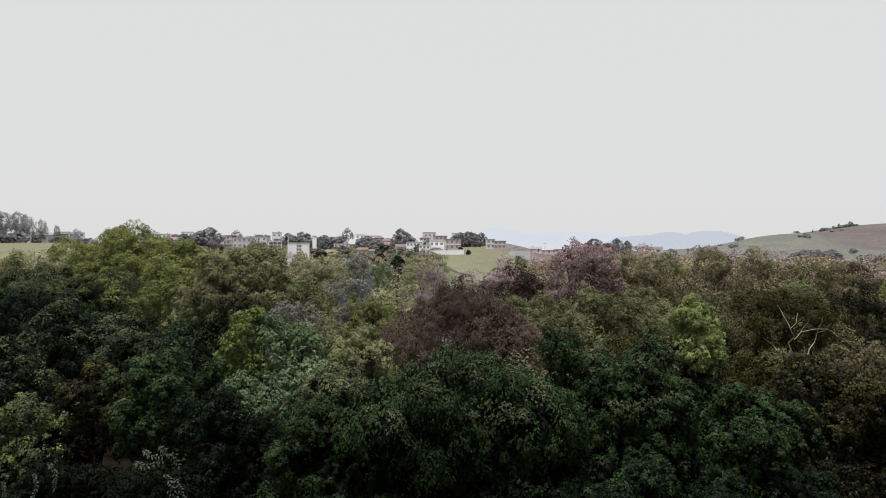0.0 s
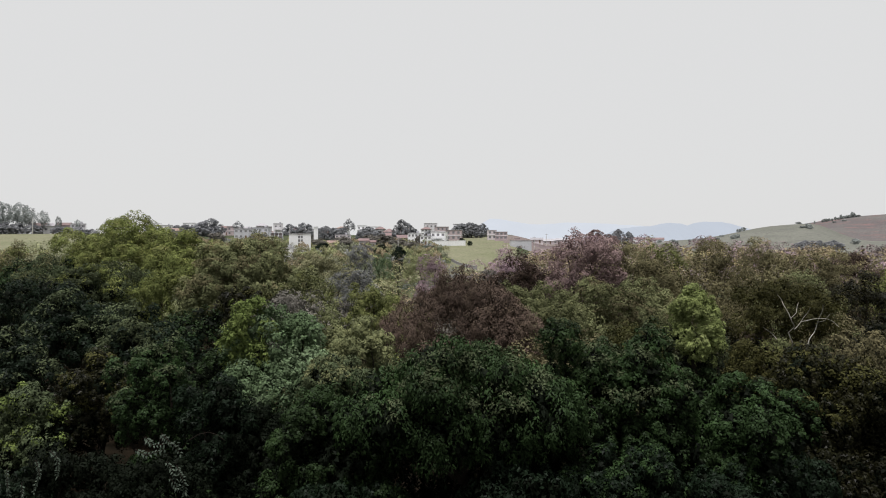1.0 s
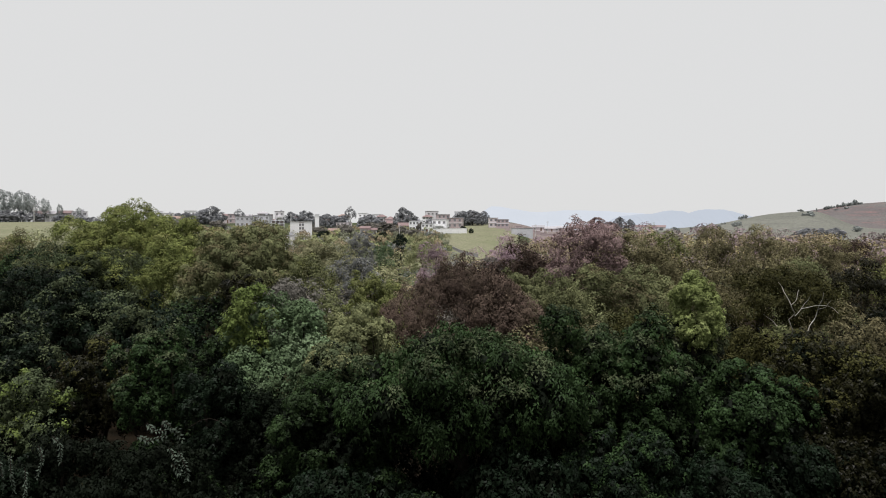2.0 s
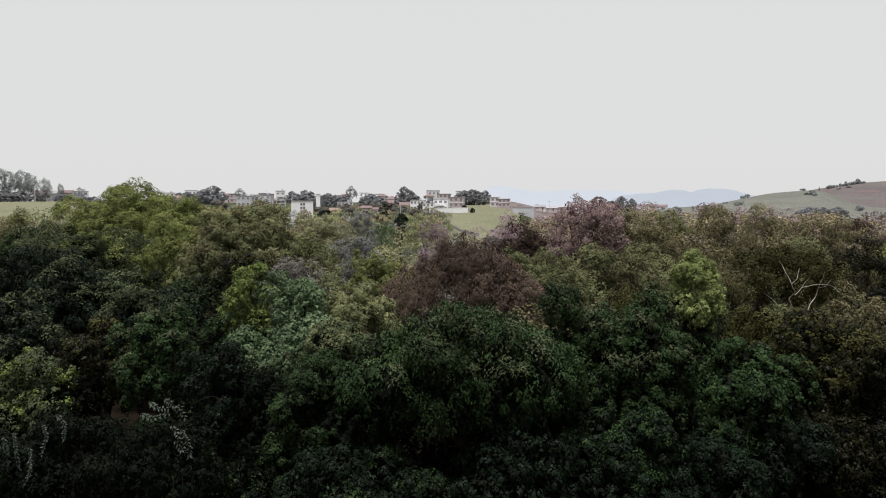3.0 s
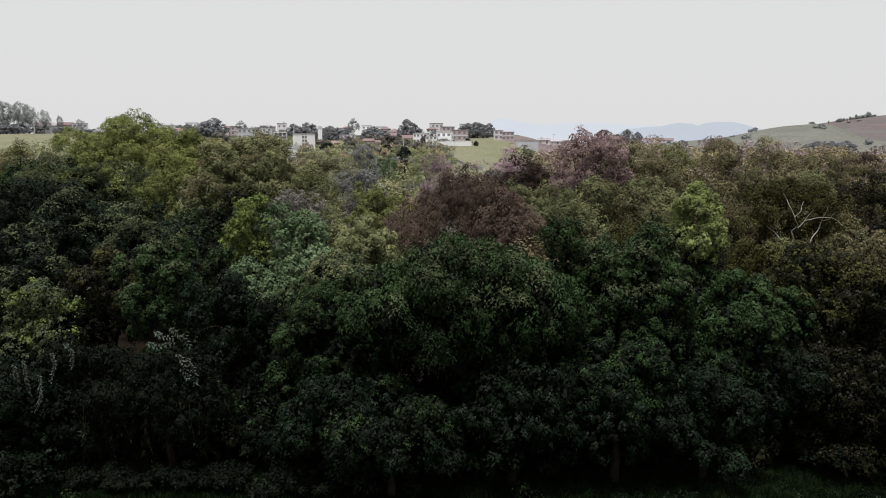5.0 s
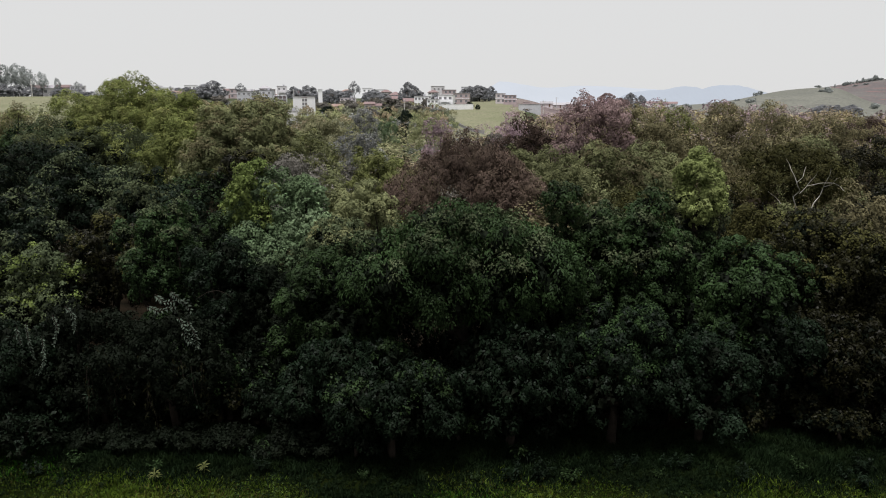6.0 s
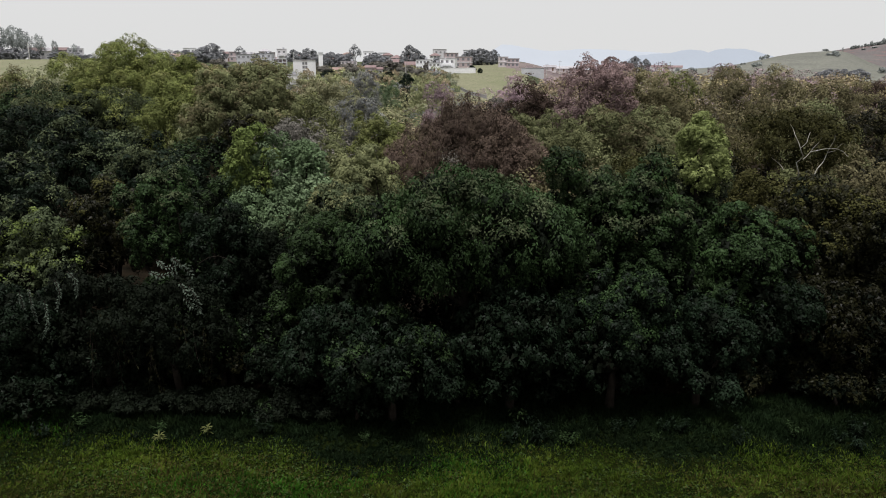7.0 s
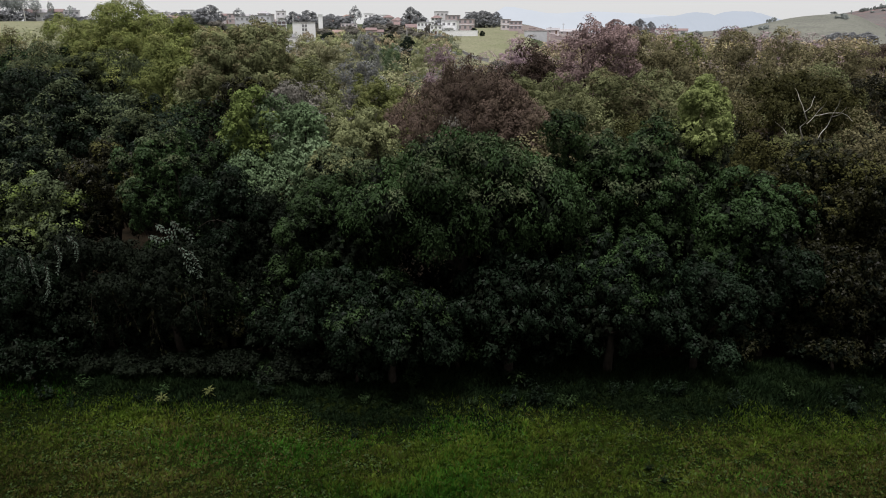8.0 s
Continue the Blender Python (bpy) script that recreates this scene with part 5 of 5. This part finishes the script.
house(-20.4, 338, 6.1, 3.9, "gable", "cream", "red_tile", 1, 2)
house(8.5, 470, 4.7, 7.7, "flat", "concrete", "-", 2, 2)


def ridge_houses():
    """The rest of the town along the ridge."""
    rng = np.random.default_rng(14)
    for i in range(22):
        y = rng.uniform(440, 510)
        x = rng.uniform(-0.43, 0.06) * y
        kind = str(rng.choice(["flat", "gable", "hip", "brick"], p=(0.36, 0.34, 0.2, 0.1)))
        wall = "brick" if kind == "brick" else str(rng.choice(["white", "cream", "pink", "grey"], p=(0.3, 0.34, 0.24, 0.12)))
        floors = int(rng.integers(1, 3))
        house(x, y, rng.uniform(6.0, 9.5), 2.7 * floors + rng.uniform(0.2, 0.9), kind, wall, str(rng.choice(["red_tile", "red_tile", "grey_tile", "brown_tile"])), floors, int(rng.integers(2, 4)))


ridge_houses()


# ---- tower, walls, poles ----
def tower(x, y, w, h):
    thing = tagged(new("water_tower"), "tall narrow white concrete water tower", "tower")
    thing.matrix_basis = pose(x, y, zland(x, y), 0, 0, 12)
    part("shaft", box(bmesh.new(), -w / 2, w / 2, -w / 2, w / 2, -1.5, h - 1.0, 0.05), PLASTER["white"], thing)
    part("tank", box(bmesh.new(), -w * 0.54, w * 0.54, -w * 0.54, w * 0.54, h - 1.0, h - 0.1, 0.06), PLASTER["white"], thing)
    part("cap", box(bmesh.new(), -w * 0.6, w * 0.6, -w * 0.6, w * 0.6, h - 0.1, h + 0.05, 0.02), PLASTER["concrete"], thing)


tower(-62.0, 330, 1.9, 8.3)


def garden_wall(points, h, mat, label):
    """A boundary wall in straight lengths that step down the slope."""
    thing = tagged(new("boundary_wall"), label, "wall")
    for (x0, y0), (x1, y1) in zip(points, points[1:]):
        size = math.hypot(x1 - x0, y1 - y0)
        k = max(1, int(size / 4))
        for i in range(k):
            t = (i + 0.5) / k
            x, y = x0 + (x1 - x0) * t, y0 + (y1 - y0) * t
            p = part("wall_panel", box(bmesh.new(), -size / k / 2 + 0.03, size / k / 2 - 0.03, -0.1, 0.1, -0.8, h, 0.02), mat, thing)
            p.matrix_basis = pose(x, y, zland(x, y), 0, 0, math.degrees(math.atan2(y1 - y0, x1 - x0)))
            c = part("coping", box(bmesh.new(), -size / k / 2, size / k / 2, -0.15, 0.15, h + 0.002, h + 0.09), mat, thing)
            c.matrix_basis = p.matrix_basis
    return thing


garden_wall([(-6.0, 316), (10.0, 322)], 2.4, PLASTER["white"], "long white plastered boundary wall")
garden_wall([(2.6, 262), (6.0, 244), (11.0, 232)], 1.0, ROOF["grey_tile"], "low grey wall running down the field")
garden_wall([(38, 372), (75, 395), (110, 400)], 1.6, PLASTER["brick"], "brick-red retaining wall below the sheds")


def pole(x, y, h):
    thing = tagged(new("utility_pole"), "slender concrete utility pole with a crossarm", "pole", "utility poles")
    thing.matrix_basis = pose(x, y, zland(x, y), 0, 0, (x * 7) % 60)
    bm = bmesh.new()
    bmesh.ops.create_cone(bm, cap_ends=True, segments=8, radius1=0.17, radius2=0.10, depth=h + 1)
    bmesh.ops.translate(bm, vec=(0, 0, h / 2 - 0.5), verts=bm.verts)
    part("post", bm, pole_concrete, thing)
    part("crossarm", box(bmesh.new(), -0.9, 0.9, -0.06, 0.06, h - 0.6, h - 0.48), steel, thing)
    for s in (-0.75, 0, 0.75):
        part("insulator", box(bmesh.new(), s - 0.05, s + 0.05, -0.05, 0.05, h - 0.48, h - 0.3, 0.01), pole_concrete, thing)


for px_, py_, ph_ in ((-176.0, 292, 7.0), (-30.0, 330, 7.0), (-63.0, 330, 7.5), (60.0, 402, 8.0), (92.0, 440, 8.0), (-20.0, 296, 6.0), (-76.0, 336, 8.0), (46.0, 350, 6.5)):
    pole(px_, py_, ph_)


# ---- trees of the town and the hills ----
def copies(first, spots, base_h, base_r, seed):
    """Sets the first tree at the first spot and its copies at the rest; a spot is x, y, height, half width."""
    rng = np.random.default_rng(seed)
    for i, (x, y, h, r) in enumerate(spots):
        m = pose(x, y, zland(x, y), 0, 0, rng.uniform(0, 360)) @ Matrix.Diagonal((r / base_r, r / base_r, h / base_h, 1))
        if i == 0:
            first.matrix_basis = m
        else:
            copy_thing(first, Matrix.Identity(4)).matrix_basis = m


def round_tree(seed, species, label, group, low=-1.6, density=44, leaf=(0.46, 0.25), k=12, droop=0.2):
    return tree(0.0, 5.0, 10 + zland(0, 5), 5.0, 5.0, species, seed, low=low, density=density, leaf=leaf, k=k, limbs=2, rough_edge=0.10, lowest=-0.9, size=(0.32, 0.5), thin=0.0, low_cut=-0.95,
                label=label, group=group, droop=droop, mass=False)


TOWN = "trees among the houses"
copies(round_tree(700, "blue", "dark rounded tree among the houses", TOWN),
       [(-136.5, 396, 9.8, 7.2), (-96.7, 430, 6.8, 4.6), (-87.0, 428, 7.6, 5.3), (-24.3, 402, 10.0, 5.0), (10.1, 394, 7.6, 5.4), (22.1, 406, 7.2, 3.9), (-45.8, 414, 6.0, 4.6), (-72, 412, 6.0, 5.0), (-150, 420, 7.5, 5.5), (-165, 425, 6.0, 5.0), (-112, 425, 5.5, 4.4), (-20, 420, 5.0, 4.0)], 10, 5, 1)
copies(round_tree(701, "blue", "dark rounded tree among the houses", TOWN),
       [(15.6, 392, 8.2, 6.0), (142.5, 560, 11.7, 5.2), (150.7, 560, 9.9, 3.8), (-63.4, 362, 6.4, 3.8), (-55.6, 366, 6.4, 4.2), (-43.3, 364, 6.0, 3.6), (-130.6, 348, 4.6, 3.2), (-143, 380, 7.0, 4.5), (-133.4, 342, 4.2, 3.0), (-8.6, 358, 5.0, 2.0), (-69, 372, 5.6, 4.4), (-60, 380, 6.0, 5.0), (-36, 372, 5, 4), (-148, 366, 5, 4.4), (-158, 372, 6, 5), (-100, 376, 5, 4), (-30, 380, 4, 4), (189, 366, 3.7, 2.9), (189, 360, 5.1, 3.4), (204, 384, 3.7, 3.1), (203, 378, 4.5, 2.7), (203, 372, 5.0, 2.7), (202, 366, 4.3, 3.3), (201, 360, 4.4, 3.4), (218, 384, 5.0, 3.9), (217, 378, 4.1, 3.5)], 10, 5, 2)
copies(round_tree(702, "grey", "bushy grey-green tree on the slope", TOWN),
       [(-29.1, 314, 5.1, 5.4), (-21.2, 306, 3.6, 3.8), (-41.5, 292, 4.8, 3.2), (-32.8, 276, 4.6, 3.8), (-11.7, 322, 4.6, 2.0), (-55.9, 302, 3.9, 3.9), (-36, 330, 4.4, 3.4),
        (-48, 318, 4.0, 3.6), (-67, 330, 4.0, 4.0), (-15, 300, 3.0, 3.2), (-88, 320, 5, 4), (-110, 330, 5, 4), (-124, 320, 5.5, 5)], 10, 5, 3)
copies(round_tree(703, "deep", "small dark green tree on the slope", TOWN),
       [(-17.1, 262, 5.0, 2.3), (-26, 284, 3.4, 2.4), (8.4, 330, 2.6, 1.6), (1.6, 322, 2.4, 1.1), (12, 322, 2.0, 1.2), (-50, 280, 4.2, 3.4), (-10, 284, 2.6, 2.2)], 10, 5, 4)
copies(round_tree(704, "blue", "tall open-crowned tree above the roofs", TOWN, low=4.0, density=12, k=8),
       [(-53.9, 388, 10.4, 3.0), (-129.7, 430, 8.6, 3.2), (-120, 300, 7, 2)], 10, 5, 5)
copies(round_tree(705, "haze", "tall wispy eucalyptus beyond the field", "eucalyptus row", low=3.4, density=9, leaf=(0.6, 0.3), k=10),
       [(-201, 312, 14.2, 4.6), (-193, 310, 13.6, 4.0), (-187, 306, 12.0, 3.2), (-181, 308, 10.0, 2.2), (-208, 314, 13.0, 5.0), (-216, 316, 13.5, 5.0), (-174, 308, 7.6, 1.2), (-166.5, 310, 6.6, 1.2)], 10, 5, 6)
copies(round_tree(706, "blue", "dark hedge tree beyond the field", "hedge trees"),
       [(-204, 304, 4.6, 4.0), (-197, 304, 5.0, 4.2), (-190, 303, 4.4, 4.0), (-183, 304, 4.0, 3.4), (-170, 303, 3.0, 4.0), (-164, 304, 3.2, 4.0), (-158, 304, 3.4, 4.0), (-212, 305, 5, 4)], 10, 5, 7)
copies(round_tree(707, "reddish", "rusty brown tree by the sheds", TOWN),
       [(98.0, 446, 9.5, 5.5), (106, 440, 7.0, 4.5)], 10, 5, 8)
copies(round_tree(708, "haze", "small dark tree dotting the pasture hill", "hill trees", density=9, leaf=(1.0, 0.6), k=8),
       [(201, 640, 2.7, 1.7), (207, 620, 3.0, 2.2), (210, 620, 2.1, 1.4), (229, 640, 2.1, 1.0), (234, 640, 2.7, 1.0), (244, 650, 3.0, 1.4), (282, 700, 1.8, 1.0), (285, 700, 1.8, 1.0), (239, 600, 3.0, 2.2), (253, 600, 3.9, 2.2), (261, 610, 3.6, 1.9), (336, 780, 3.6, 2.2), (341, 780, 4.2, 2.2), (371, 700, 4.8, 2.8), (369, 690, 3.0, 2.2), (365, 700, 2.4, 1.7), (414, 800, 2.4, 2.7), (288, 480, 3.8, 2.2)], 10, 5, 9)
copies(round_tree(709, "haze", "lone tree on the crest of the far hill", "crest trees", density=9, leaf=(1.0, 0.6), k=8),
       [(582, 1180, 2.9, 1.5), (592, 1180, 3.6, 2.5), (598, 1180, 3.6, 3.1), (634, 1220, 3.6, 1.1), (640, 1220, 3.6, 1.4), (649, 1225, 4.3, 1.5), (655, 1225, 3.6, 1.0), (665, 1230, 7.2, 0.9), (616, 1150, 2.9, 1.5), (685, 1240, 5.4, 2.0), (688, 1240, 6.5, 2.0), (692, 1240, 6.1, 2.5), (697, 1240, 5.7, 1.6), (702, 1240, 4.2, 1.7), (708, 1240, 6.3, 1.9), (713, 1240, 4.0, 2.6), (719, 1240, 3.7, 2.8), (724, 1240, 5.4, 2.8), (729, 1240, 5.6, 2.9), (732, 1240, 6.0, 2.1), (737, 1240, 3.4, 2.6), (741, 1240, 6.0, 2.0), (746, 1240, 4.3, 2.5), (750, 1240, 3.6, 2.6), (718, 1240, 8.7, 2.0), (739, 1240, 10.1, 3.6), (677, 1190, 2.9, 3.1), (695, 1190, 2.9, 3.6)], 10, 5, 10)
